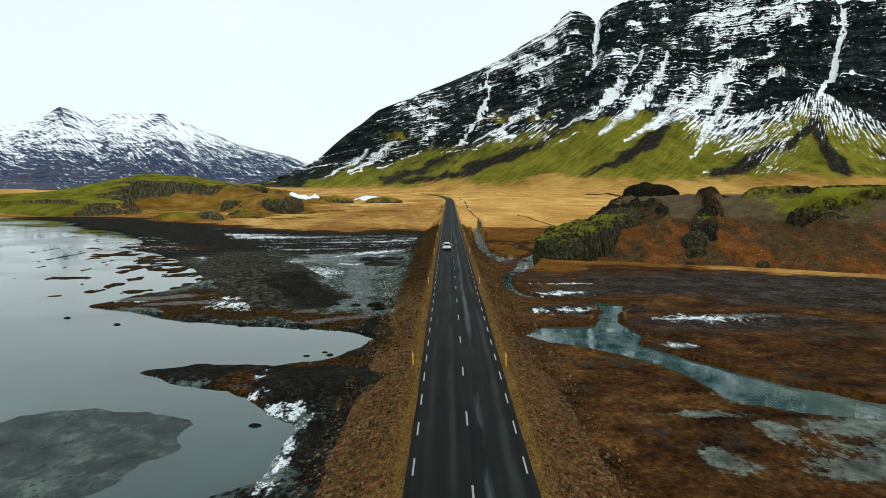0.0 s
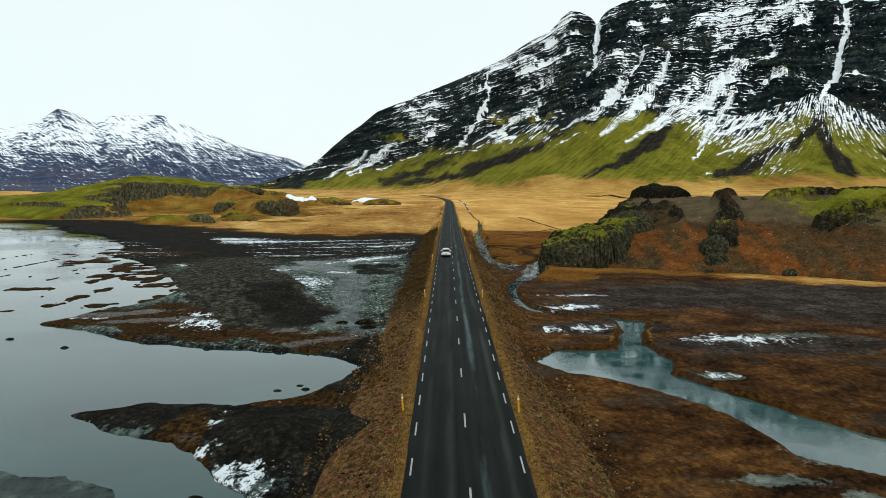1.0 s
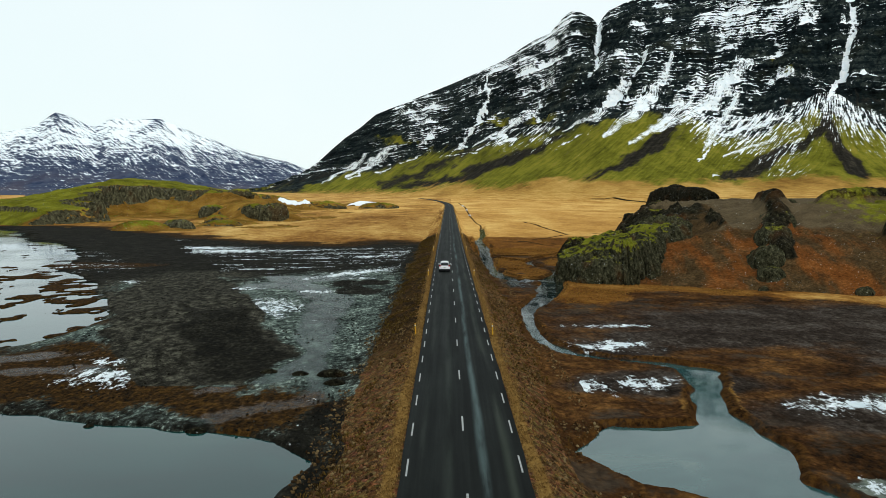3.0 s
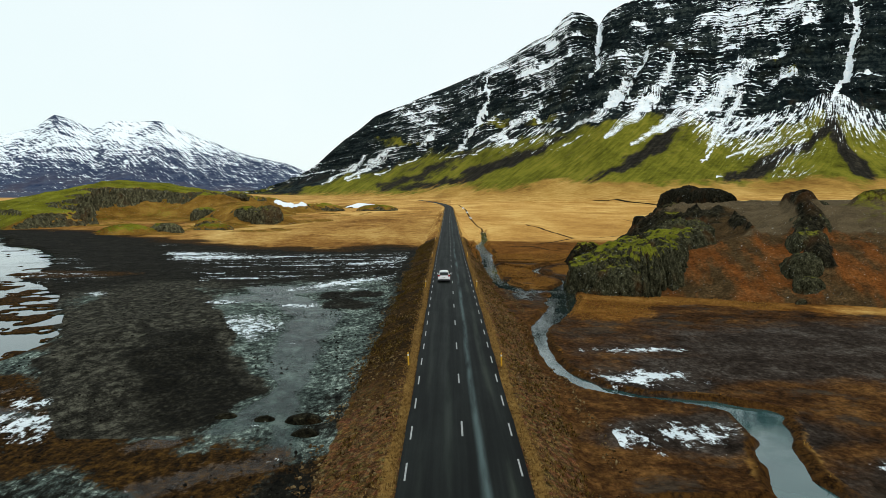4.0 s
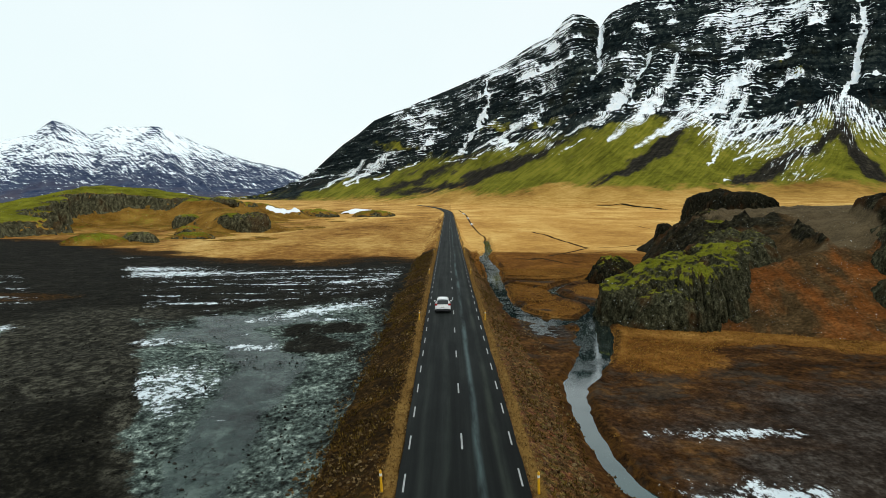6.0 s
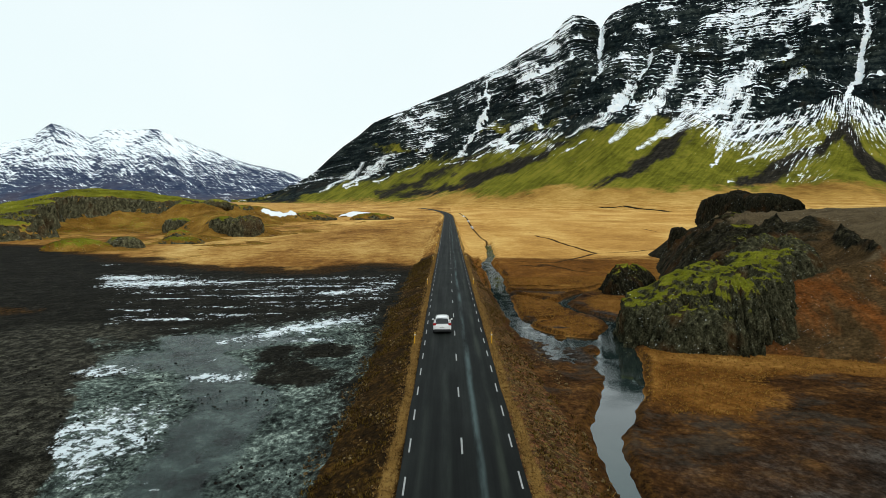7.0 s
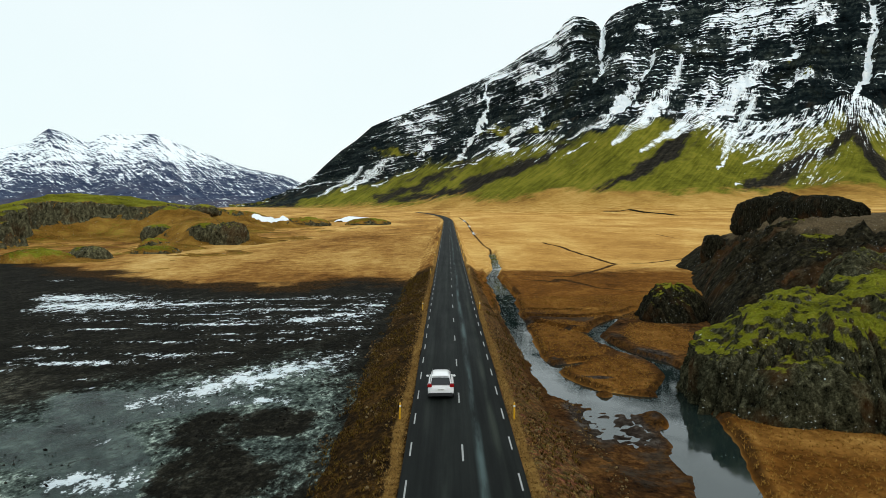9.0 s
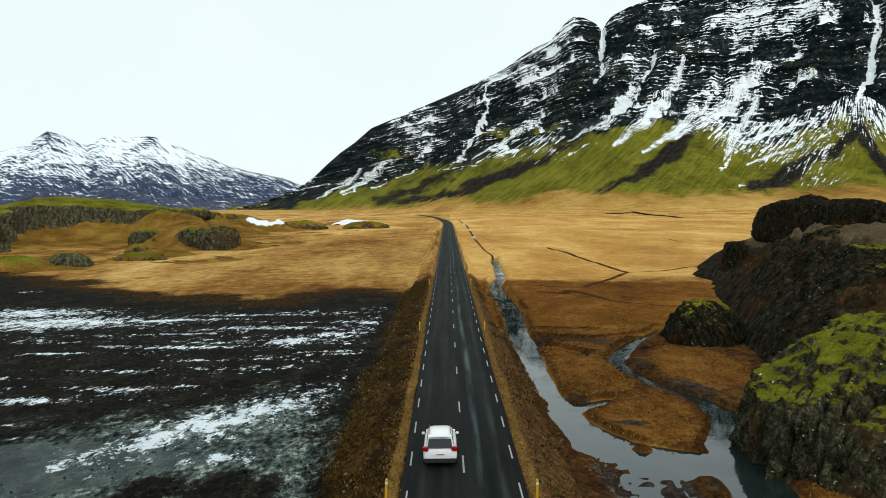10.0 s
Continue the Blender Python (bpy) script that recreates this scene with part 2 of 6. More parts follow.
    heath = m.ramp(m.math("ADD", m.math("MULTIPLY", fine, 0.6), m.math("MULTIPLY", mid, 0.4)), (0.38, srgb(16, 11, 6)), (0.5, srgb(56, 38, 19)), (0.62, srgb(116, 80, 36)))
    bank = m.mix(m.edge(m.field("heath"), m.math("ADD", m.math("MULTIPLY", mid, 0.6), m.math("MULTIPLY", fine, 0.4)), 1.0, 0.3), bank, heath)
    f_bank = m.edge(m.field("bank"), fine, 0.35, 0.15)
    col = m.mix(f_bank, col, bank)
    verge = m.ramp(m.math("ADD", m.math("MULTIPLY", mid, 0.5), m.math("MULTIPLY", grain, 0.5)),
                   (0.35, srgb(102, 72, 40)), (0.52, srgb(160, 119, 67)), (0.68, srgb(196, 154, 96)))
    f_verge = m.edge(m.field("verge"), m.math("ADD", m.math("MULTIPLY", mid, 0.5), m.math("MULTIPLY", fine, 0.5)), 0.7, 0.25)
    col = m.mix(f_verge, col, verge)
    # ditches and wet ground
    col = m.mix(m.edge(m.field("ditch"), fine, 0.4, 0.25), col, m.ramp(fine, (0.4, srgb(42, 26, 14)), (0.6, srgb(104, 68, 34))))
    # wind-packed snow and rotten ice
    f_snow = m.edge(m.field("snow"), m.math("ADD", m.math("MULTIPLY", m.noise(1.0, 10, 0.76, m.scaled(0.9, 0.42, 1)), 0.6), m.math("MULTIPLY", fine, 0.4)), 2.0, 0.10)
    col = m.mix(f_snow, col, m.ramp(mid, (0.3, white(196, 208, 214)), (0.7, white(240, 245, 248))))
    rough = m.math("SUBTRACT", 0.95, m.math("MULTIPLY", f_pond, 0.75))
    relief = m.math("ADD", m.math("MULTIPLY", fine, 0.6), m.math("MULTIPLY", grain, 0.4))
    return m.done(col, rough, relief, 0.7, 0.25)


def water_material():
    m = Mat("glacial_water", 0.06, 0.19)
    m.bsdf.inputs["Specular Tint"].default_value = (0.74, 0.97, 1.0, 1)
    murk = m.noise(0.06, 5, 0.55, warp=0.6)
    col = m.ramp(murk, (0.35, srgb(8, 50, 56)), (0.55, srgb(20, 70, 74)), (0.75, srgb(50, 92, 92)))
    ripple = m.noise(3.0, 3, 0.5, m.scaled(1, 0.5, 1))
    calm = m.span(m.noise(0.04, 3), 0.4, 0.65, 0.04, 0.16)
    return m.done(col, calm, ripple, 0.05, 0.02)


def stream_material():
    m = Mat("milky_stream_water", 0.04, 0.33)
    m.bsdf.inputs["Specular Tint"].default_value = (0.78, 0.97, 1.0, 1)
    murk = m.noise(0.18, 5, 0.6, warp=0.8)
    col = m.ramp(murk, (0.35, srgb(42, 80, 88)), (0.55, srgb(62, 98, 104)), (0.75, srgb(96, 118, 120)))
    # clearer water over brown mud upstream of the pool, rock reflection painted in dark
    xyz = m.node("ShaderNodeSeparateXYZ")
    m.link(m.pos, xyz.inputs[0])
    col = m.mix(m.span(xyz.outputs["Y"], 88, 150, 0.0, 0.85), col, srgb(30, 32, 30))
    silt = m.math("MULTIPLY", m.span(xyz.outputs["X"], 20, 34), m.span(xyz.outputs["Y"], 58, 74, 1.0, 0.0))
    col = m.mix(m.math("MULTIPLY", silt, 0.75), col, m.ramp(murk, (0.35, srgb(112, 124, 124)), (0.7, srgb(164, 172, 168))))
    return m.done(col, m.span(m.noise(0.3, 3), 0.35, 0.65, 0.02, 0.12), m.noise(4.0, 3, 0.5), 0.05, 0.02)


def rock_material(name, dark=(12, 12, 11), midc=(80, 79, 66), light=(150, 146, 128), scale=1.0, grain=0.55):
    m = Mat(name, 0.92, 0.015)
    col = m.noise(1.0, 9, 0.70, m.scaled(2.0 * scale, 2.0 * scale, 2.0 * grain * scale))
    fine = m.noise(6.0 * scale, 6, 0.7)
    v = m.math("ADD", m.math("MULTIPLY", col, 0.6), m.math("MULTIPLY", fine, 0.4))
    base = m.ramp(v, (0.39, srgb(*dark)), (0.52, srgb(*midc)), (0.66, srgb(*light)))
    rust = m.noise(0.25 * scale, 4)
    # hollows sunk in the bump, with their shade put into the colour
    shaded_pits = m.math("ADD", m.math("MULTIPLY", m.span(m.voronoi(2.6 * scale), 0.25, 0.7), 0.26), m.math("MULTIPLY", m.span(m.voronoi(0.9 * scale), 0.4, 0.8), 0.16))
    base = m.mix(shaded_pits, base, srgb(*dark))
    v = m.math("SUBTRACT", v, m.math("MULTIPLY", shaded_pits, 0.25))
    base = m.mix(m.span(rust, 0.52, 0.7, 0, 0.5), base, srgb(92, 58, 34))
    tan = m.ramp(m.math("ADD", m.math("MULTIPLY", fine, 0.5), m.math("MULTIPLY", rust, 0.5)), (0.36, srgb(92, 60, 26)), (0.5, srgb(154, 110, 50)), (0.64, srgb(200, 152, 78)))
    base = m.mix(m.edge(m.field("turf"), m.noise(0.5 * scale, 5), 0.7, 0.2), base, tan)
    ev = m.math("ADD", m.math("MULTIPLY", m.noise(0.45, 9, 0.72), 0.45), m.math("MULTIPLY", m.noise(2.6, 6, 0.74), 0.55))
    earth = m.ramp(ev, (0.36, srgb(50, 38, 26)), (0.5, srgb(90, 69, 48)), (0.64, srgb(138, 106, 76)))
    earth = m.mix(m.span(m.noise(1.0, 6, 0.62, m.scaled(0.16, 0.05, 0.05)), 0.45, 0.61, 0, 0.75), earth, m.ramp(ev, (0.36, srgb(96, 50, 24)), (0.5, srgb(150, 84, 40)), (0.64, srgb(198, 118, 60))))
    rubble = m.span(m.noise(3.2, 4, 0.7), 0.56, 0.64, 0.0, 0.55)
    earth = m.mix(rubble, earth, srgb(48, 40, 34))
    base = m.mix(m.edge(m.field("earth"), m.noise(0.6 * scale, 5), 0.6, 0.25), base, earth)
    pv = m.math("ADD", m.math("MULTIPLY", m.noise(0.3, 6, 0.65), 0.4), m.math("MULTIPLY", m.noise(5.0, 5, 0.72), 0.6))
    base = m.mix(m.edge(m.field("gravel"), m.noise(0.6, 6, 0.7), 0.6, 0.3), base, m.ramp(pv, (0.36, srgb(74, 60, 48)), (0.5, srgb(112, 94, 76)), (0.64, srgb(142, 120, 98))))
    moss = m.ramp(m.math("ADD", m.math("MULTIPLY", fine, 0.5), m.math("MULTIPLY", rust, 0.5)),
                  (0.34, srgb(56, 56, 20)), (0.5, srgb(128, 124, 36)), (0.68, srgb(184, 176, 66)))
    base = m.mix(m.edge(m.field("moss"), m.noise(1.3 * scale, 9, 0.72), 1.4, 0.35), base, moss)
    flecks = m.math("MULTIPLY", m.span(m.noise(5.0, 2, 0.5), 0.70, 0.73), m.span(m.noise(0.35, 3), 0.48, 0.6))
    base = m.mix(flecks, base, white(214, 220, 222))
    return m.done(base, 0.92, v, 0.9, 0.3 / scale)


def mountain_material():
    m = Mat("snowy_basalt_mountain", 0.95, 0.01)
    beds = m.noise(1.0, 7, 0.65, m.scaled(0.006, 0.006, 0.09))
    fine = m.noise(0.12, 8, 0.70)
    v = m.math("ADD", m.math("MULTIPLY", beds, 0.5), m.math("MULTIPLY", fine, 0.5))
    rock = m.ramp(v, (0.38, srgb(5, 9, 13)), (0.51, srgb(31, 40, 46)), (0.64, srgb(92, 98, 98)))
    rock = m.mix(m.span(m.noise(0.012, 6, 0.65), 0.52, 0.70, 0.0, 0.30), rock, m.ramp(v, (0.38, srgb(18, 16, 8)), (0.62, srgb(86, 80, 44))))
    side, rise = m.field("side"), m.field("rise")
    down = m.noise(1.0, 6, 0.66, m.vector(m.math("MULTIPLY", side, 230), m.math("MULTIPLY", rise, 0.06)))
    scree = m.ramp(m.math("ADD", m.math("MULTIPLY", fine, 0.5), m.math("MULTIPLY", down, 0.5)), (0.36, srgb(22, 20, 21)), (0.52, srgb(56, 51, 48)), (0.66, srgb(98, 88, 78)))
    gv = m.math("ADD", m.math("MULTIPLY", m.noise(1.0, 7, 0.62, m.scaled(0.03, 0.008, 0.02)), 0.35), m.math("ADD", m.math("MULTIPLY", fine, 0.25), m.math("MULTIPLY", down, 0.40)))
    green = m.ramp(gv, (0.36, srgb(70, 66, 28)), (0.47, srgb(126, 122, 43)), (0.56, srgb(162, 151, 58)), (0.66, srgb(190, 160, 82)))
    gold = m.ramp(m.math("ADD", m.math("MULTIPLY", m.noise(1.0, 7, 0.65, m.scaled(0.02, 0.007, 0.02)), 0.7), m.math("MULTIPLY", fine, 0.3)), (0.36, white(122, 88, 40)), (0.5, white(172, 132, 66)), (0.64, white(204, 164, 94)))
    bands = m.noise(1.0, 6, 0.62, m.scaled(0.030, 0.011, 1), warp=0.4)
    hay = m.ramp(m.math("ADD", m.math("MULTIPLY", bands, 0.6), m.math("MULTIPLY", fine, 0.4)), (0.36, white(142, 98, 46)), (0.48, white(190, 142, 74)), (0.56, white(216, 174, 102)), (0.66, white(230, 198, 130)))
    gold = m.mix(m.span(rise, -20, 2, 1.0, 0.0), gold, hay)
    col = m.mix(m.edge(m.field("green"), m.math("ADD", m.math("MULTIPLY", m.noise(0.03, 7, 0.68), 0.5), m.math("MULTIPLY", down, 0.5)), 1.1, 0.28), rock, green)
    f_scree = m.edge(m.field("scree"), m.math("ADD", m.math("MULTIPLY", down, 0.65), m.math("MULTIPLY", m.noise(0.05, 8, 0.72), 0.35)), 1.7, 0.42)
    col = m.mix(f_scree, col, scree)
    col = m.mix(m.edge(m.field("gold"), m.noise(1.0, 7, 0.68, m.scaled(0.05, 0.03, 0.05)), 1.5, 0.5), col, gold)
    col = m.mix(m.edge(m.field("ditch"), fine, 0.6, 0.25), col, srgb(44, 36, 24))
    snow = m.ramp(fine, (0.3, white(226, 236, 244)), (0.6, white(252, 254, 255)))
    w = m.math("ADD", m.math("MULTIPLY", m.noise(1.0, 9, 0.74, m.scaled(0.14, 0.14, 0.30)), 0.7), m.math("MULTIPLY", fine, 0.3))
    # snow on each tread of the lava beds, longer or shorter from bed to bed
    lying = m.field("snow")
    for key, along_u, gain, base, slope, most in (("bed", 50, 3.2, 0.20, 0.66, 0.78), ("bed_fine", 95, 3.4, -0.12, 0.60, 0.56)):
        level = m.math("FLOOR", m.field(key))
        runs = m.noise(1.0, 6, 0.62, m.vector(m.math("MULTIPLY", m.field("bearing"), along_u), m.math("MULTIPLY", level, 1.31)))
        width = m.math("ADD", m.math("MULTIPLY", m.math("SUBTRACT", runs, 0.5), gain), m.math("ADD", base, m.math("MULTIPLY", m.field("more"), slope)))
        lying = m.math("MAXIMUM", lying, m.math("SUBTRACT", m.math("MINIMUM", width, most), m.math("FRACT", m.field(key))))
    # streaks in the fans and thin threads on the talus
    streak = m.noise(1.0, 6, 0.66, m.vector(m.math("MULTIPLY", m.field("fan_across"), 13), m.math("MULTIPLY", m.field("fan_along"), 0.055)))
    fans = m.math("ADD", m.math("MULTIPLY", m.math("SUBTRACT", streak, 0.5), 3.6), m.math("SUBTRACT", m.math("MULTIPLY", m.field("fan"), 1.05), 0.78))
    lying = m.math("MAXIMUM", lying, fans)
    thread = m.noise(1.0, 6, 0.64, m.vector(m.math("MULTIPLY", side, 280), m.math("MULTIPLY", rise, 0.08)))
    lying = m.math("MAXIMUM", lying, m.math("ADD", m.math("MULTIPLY", m.math("SUBTRACT", thread, 0.5), 3.4), m.math("SUBTRACT", m.field("threads"), 0.2)))
    col = m.mix(m.edge(lying, w, 1.15, 0.09), col, snow)
    return m.done(col, 0.93, v, 0.9, 7.0)


def far_mountain_material():
    m = Mat("haze_tinted_snowy_mountain", 0.95, 0.03)
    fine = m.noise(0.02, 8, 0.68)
    # distance haze is put into the rock colour: lighter and bluer than bare basalt
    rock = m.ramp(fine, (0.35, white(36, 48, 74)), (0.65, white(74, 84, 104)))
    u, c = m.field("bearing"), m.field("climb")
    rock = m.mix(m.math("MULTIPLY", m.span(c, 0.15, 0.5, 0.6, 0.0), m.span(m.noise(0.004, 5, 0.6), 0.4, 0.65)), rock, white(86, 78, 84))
    # thin streaks that slant down the slope, crossed by level ledges
    slant = m.noise(1.0, 7, 0.68, m.vector(m.math("ADD", m.math("MULTIPLY", u, 330), m.math("MULTIPLY", c, 46)), m.math("MULTIPLY", c, 13)))
    ledges = m.noise(1.0, 6, 0.65, m.vector(m.math("MULTIPLY", u, 30), m.math("ADD", m.math("MULTIPLY", c, 74), m.math("MULTIPLY", u, 34))))
    lying = m.math("ADD", m.field("snow"), m.math("MULTIPLY", m.math("SUBTRACT", ledges, 0.5), 3.0))
    col = m.mix(m.edge(lying, slant, 2.0, 0.16), rock, white(240, 247, 252))
    return m.done(col, 0.95, fine, 0.5, 10.0)


def asphalt_material():
    m = Mat("worn_asphalt", 0.85, 0.11)
    grain = m.noise(30, 4, 0.7)
    off = m.field("across")
    wander = m.math("ADD", off, m.math("MULTIPLY", m.math("SUBTRACT", m.noise(1.0, 3, 0.5, m.scaled(0.3, 0.02, 1)), 0.5), 0.9))
    lanes = m.noise(1.0, 5, 0.65, m.scaled(1.6, 0.03, 1))
    stain = m.noise(0.35, 6, 0.62, m.scaled(1, 0.25, 1))
    v = m.math("ADD", m.math("MULTIPLY", lanes, 0.5), m.math("ADD", m.math("MULTIPLY", stain, 0.3), m.math("MULTIPLY", grain, 0.2)))
    col = m.ramp(v, (0.38, srgb(8, 11, 11)), (0.5, srgb(16, 21, 20)), (0.62, srgb(28, 33, 32)))
    # wheel tracks; the bluish one at 0.85 has wet sheen painted into its tone
    for centre, width, tone, most in ((0.85, 0.32, srgb(104, 120, 128), 0.8), (2.0, 0.35, srgb(76, 82, 76), 0.5), (-0.75, 0.35, srgb(70, 76, 74), 0.4), (-2.0, 0.3, srgb(66, 70, 68), 0.35)):
        d = m.math("ABSOLUTE", m.math("SUBTRACT", wander, centre))
        track = m.math("MULTIPLY", m.span(d, 0.0, width, most, 0.0), m.span(m.noise(1.0, 5, 0.6, m.scaled(0.8, 0.06, 1)), 0.38, 0.62))
        col = m.mix(track, col, tone)
    return m.done(col, m.span(v, 0.3, 0.7, 0.92, 0.74), grain, 0.25, 0.01)


def plain(name, colour, rough=0.5, spec=0.5, metal=0.0, wear=0.15):
    m = Mat(name, rough, spec)
    n = m.noise(7, 5, 0.6)
    dark = tuple(c * (1 - wear) for c in colour[:3]) + (1,)
    return m.done(m.ramp(n, (0.35, dark), (0.65, colour)), rough, metal=metal)


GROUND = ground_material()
WATER = water_material()
STREAM = stream_material()
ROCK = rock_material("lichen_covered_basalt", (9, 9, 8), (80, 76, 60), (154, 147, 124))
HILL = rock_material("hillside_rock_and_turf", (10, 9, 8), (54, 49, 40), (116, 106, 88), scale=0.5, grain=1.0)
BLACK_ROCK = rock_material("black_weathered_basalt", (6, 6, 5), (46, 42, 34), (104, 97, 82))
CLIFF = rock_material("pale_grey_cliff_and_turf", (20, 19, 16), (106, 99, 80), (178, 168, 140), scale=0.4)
def moss_material():
    m = Mat("thick_moss", 0.95, 0.05)
    big, fine = m.noise(0.5, 6, 0.65), m.noise(7.0, 6, 0.7)
    v = m.math("ADD", m.math("MULTIPLY", big, 0.55), m.math("MULTIPLY", fine, 0.45))
    col = m.ramp(v, (0.36, srgb(72, 68, 22)), (0.47, srgb(124, 124, 33)), (0.57, srgb(154, 152, 46)), (0.68, srgb(170, 148, 66)))
    clump = m.span(m.voronoi(4.0), 0.2, 0.7)
    col = m.mix(m.math("MULTIPLY", clump, 0.3), col, srgb(60, 54, 20))
    return m.done(col, 0.95, m.math("SUBTRACT", fine, m.math("MULTIPLY", clump, 0.5)), 0.9, 0.12)


MOSS = moss_material()
MOUNTAIN = mountain_material()
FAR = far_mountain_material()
ASPHALT = asphalt_material()
ROAD_PAINT = plain("worn_white_road_paint", white(164, 166, 164), 0.7, 0.2, wear=0.4)
YELLOW = plain("yellow_plastic", white(214, 160, 14), 0.5)


def island_material(name, *tones, rough=0.9, soil=0.55):
    m = Mat(name, rough, 0.03)
    g = m.node("ShaderNodeNewGeometry")
    r = g.outputs["Random Per Island"]
    stops = [(k / (len(tones) - 1), t) for k, t in enumerate(tones)]
    col = m.ramp(r, *stops)
    n = m.noise(8, 5, 0.65)
    return m.done(m.mix(m.span(n, 0.3, 0.7, 0.0, soil), col, tuple(c * 0.45 for c in tones[0][:3]) + (1,)), rough, n, 0.5, 0.03)


STONE = island_material("embankment_stone", srgb(52, 37, 25), srgb(104, 76, 50), srgb(92, 70, 50), srgb(138, 109, 78), srgb(182, 152, 117))
DARK_STONE = island_material("wet_dark_stone", srgb(24, 22, 22), srgb(46, 42, 40), srgb(78, 74, 72))
STRAW = island_material("dry_grass_blades", srgb(100, 70, 42), srgb(146, 106, 62), srgb(176, 135, 84), srgb(200, 160, 106), soil=0.15)
RUSSET = island_material("russet_grass_blades", srgb(132, 88, 40), srgb(166, 114, 54), srgb(190, 138, 70), srgb(206, 158, 88), soil=0.15)
HEATH = island_material("dark_heath_blades", srgb(40, 28, 14), srgb(78, 56, 26), srgb(110, 82, 38), srgb(140, 112, 52), soil=0.3)
PALE_STONE = plain("pale_stone", white(206, 196, 178), 0.8, 0.2, wear=0.4)
SNOW = plain("old_snow", white(238, 243, 247), 0.8, 0.2, wear=0.06)
REFLECTOR = plain("pale_reflector", white(226, 226, 220), 0.3, 0.5, wear=0.05)
CAR_WHITE = plain("white_car_paint", white(236, 236, 236), 0.25, 0.6, wear=0.03)
CAR_GLASS = plain("tinted_car_glass", (0.006, 0.007, 0.008, 1), 0.06, 0.6)
CAR_RED = plain("red_tail_lamp", white(150, 14, 16), 0.2, 0.6)
CAR_BLACK = plain("black_plastic", (0.012, 0.012, 0.013, 1), 0.6)
CAR_TYRE = plain("tyre_rubber", (0.014, 0.014, 0.014, 1), 0.85)
CAR_RIM = plain("alloy_rim", (0.35, 0.35, 0.36, 1), 0.3, metal=1.0)


# ---- the lie of the land ----
def road_x(y):
    y = np.asarray(y, float)
    near = 2.15 - 0.0046 * (np.minimum(y, 200) - 50)
    return near - 0.0021 * np.clip(y - 200, 0, 400) - 0.00016 * np.clip(y - 600, 0, 1e9) ** 2


POOL_WEST = [(-140, 10), (-140, 101), (-47, 101), (-44.2, 99.6), (-38.4, 95.6), (-31, 90.2), (-24, 87), (-16.4, 85.2), (-10.6, 83.8), (-5.6, 80), (-7.5, 74), (-11.3, 69),
             (-15.4, 65.7), (-16, 59.5), (-9.0, 49), (-9.3, 40), (-13, 36), (-13, 10)]
BAY = [(-44.2, 100.4), (-42, 107), (-36.6, 113.6), (-36.4, 123.4), (-41.3, 135), (-57.7, 166), (-74, 187), (-77, 202), (-92, 233), (-109, 258), (-124, 270),
       (-149, 316), (-164, 331), (-203, 358), (-900, 420), (-900, 60), (-48, 60)]
TONGUE = [(-24.6, 65.7), (-20, 67.6), (-14, 67), (-13, 60), (-15.8, 59), (-18.8, 60.6)]
MOUND = [(-32.9, 116), (-40, 138), (-44, 160), (-35.6, 164), (-21.6, 129.4), (-11.7, 107), (-12.8, 102.4), (-14.5, 95.7), (-21.8, 95.3), (-27.4, 104.7)]
CORE = [(-26, 114), (-28.9, 127.3), (-21, 127.2), (-12.2, 106.3), (-13, 101.7), (-15.3, 96), (-18.8, 95.5), (-22.3, 103.2)]
BEACH = [(-36, 124), (-50, 165), (-60, 190), (-74, 214), (-110, 285), (-90, 290), (-58, 216), (-43, 188), (-33, 150), (-28, 136)]
DOME = [(-13.6, 60.4), (-12.3, 63.2), (-7.4, 63.6), (-5.3, 59.4), (-6.8, 56.4), (-9.7, 54.4), (-11.6, 55.8)]
SHOAL = [(-28, 53), (-24, 55), (-18.5, 55), (-14.2, 51.7), (-13.6, 46), (-15.9, 38), (-22, 34), (-34, 38)]
POOL_EAST = [(8.4, 81), (11.5, 86), (17.1, 86), (17.6, 89), (19.6, 89), (20.8, 82), (19.2, 76.5), (21.5, 71.5), (24.2, 66), (27, 61),
             (32, 56), (48, 49), (60, 42), (56, 36), (46, 43), (30, 50.5), (25.5, 52.5), (21.3, 56), (20.5, 61), (19.6, 66), (16.4, 71.5), (11.4, 76.2)]
STREAM_NORTH = [(13.4, 338, 0.9), (12.4, 312, 1.0), (11.7, 284, 1.2), (9.4, 264, 1.4), (9.2, 248, 1.6), (9.9, 234, 1.5), (9.1, 212, 1.3), (8.9, 198, 1.1), (9.0, 188, 1.0),
                (9.1, 180, 0.9), (9.7, 174, 1.3), (10.9, 168.6, 2.2), (13.6, 165.8, 2.8), (16.8, 164.8, 2.6), (17.0, 160, 2.1), (15.8, 151, 1.7), (13.6, 142, 1.4), (11.3, 135, 1.1)]
CROSSINGS = [[(9.2, 205.5, 0.5), (12.5, 201.5, 0.5), (16.5, 196, 0.7)], [(9.6, 178, 0.9), (11.4, 179, 0.7), (13.4, 181, 0.2)], [(12.4, 213.5, 0.3), (16, 213, 0.5), (20.5, 211.5, 0.4)]]
ISLETS = [(14.8, 161.2, 0.9, 2.4), (10.8, 164.8, 0.9, 1.3), (13.0, 168.6, 0.8, 0.8)]
STREAM_SIDE = [(26.3, 213.7, 0.5), (22.5, 208, 0.7), (18.8, 200.7, 0.8), (16.8, 195.5, 0.8), (17.5, 189.7, 0.7), (18.3, 185.2, 0.6), (19.6, 182, 0.4), (20.5, 177.7, 1.0), (20.8, 174.5, 1.3), (19.0, 169.3, 1.6), (17.4, 164, 1.8)]
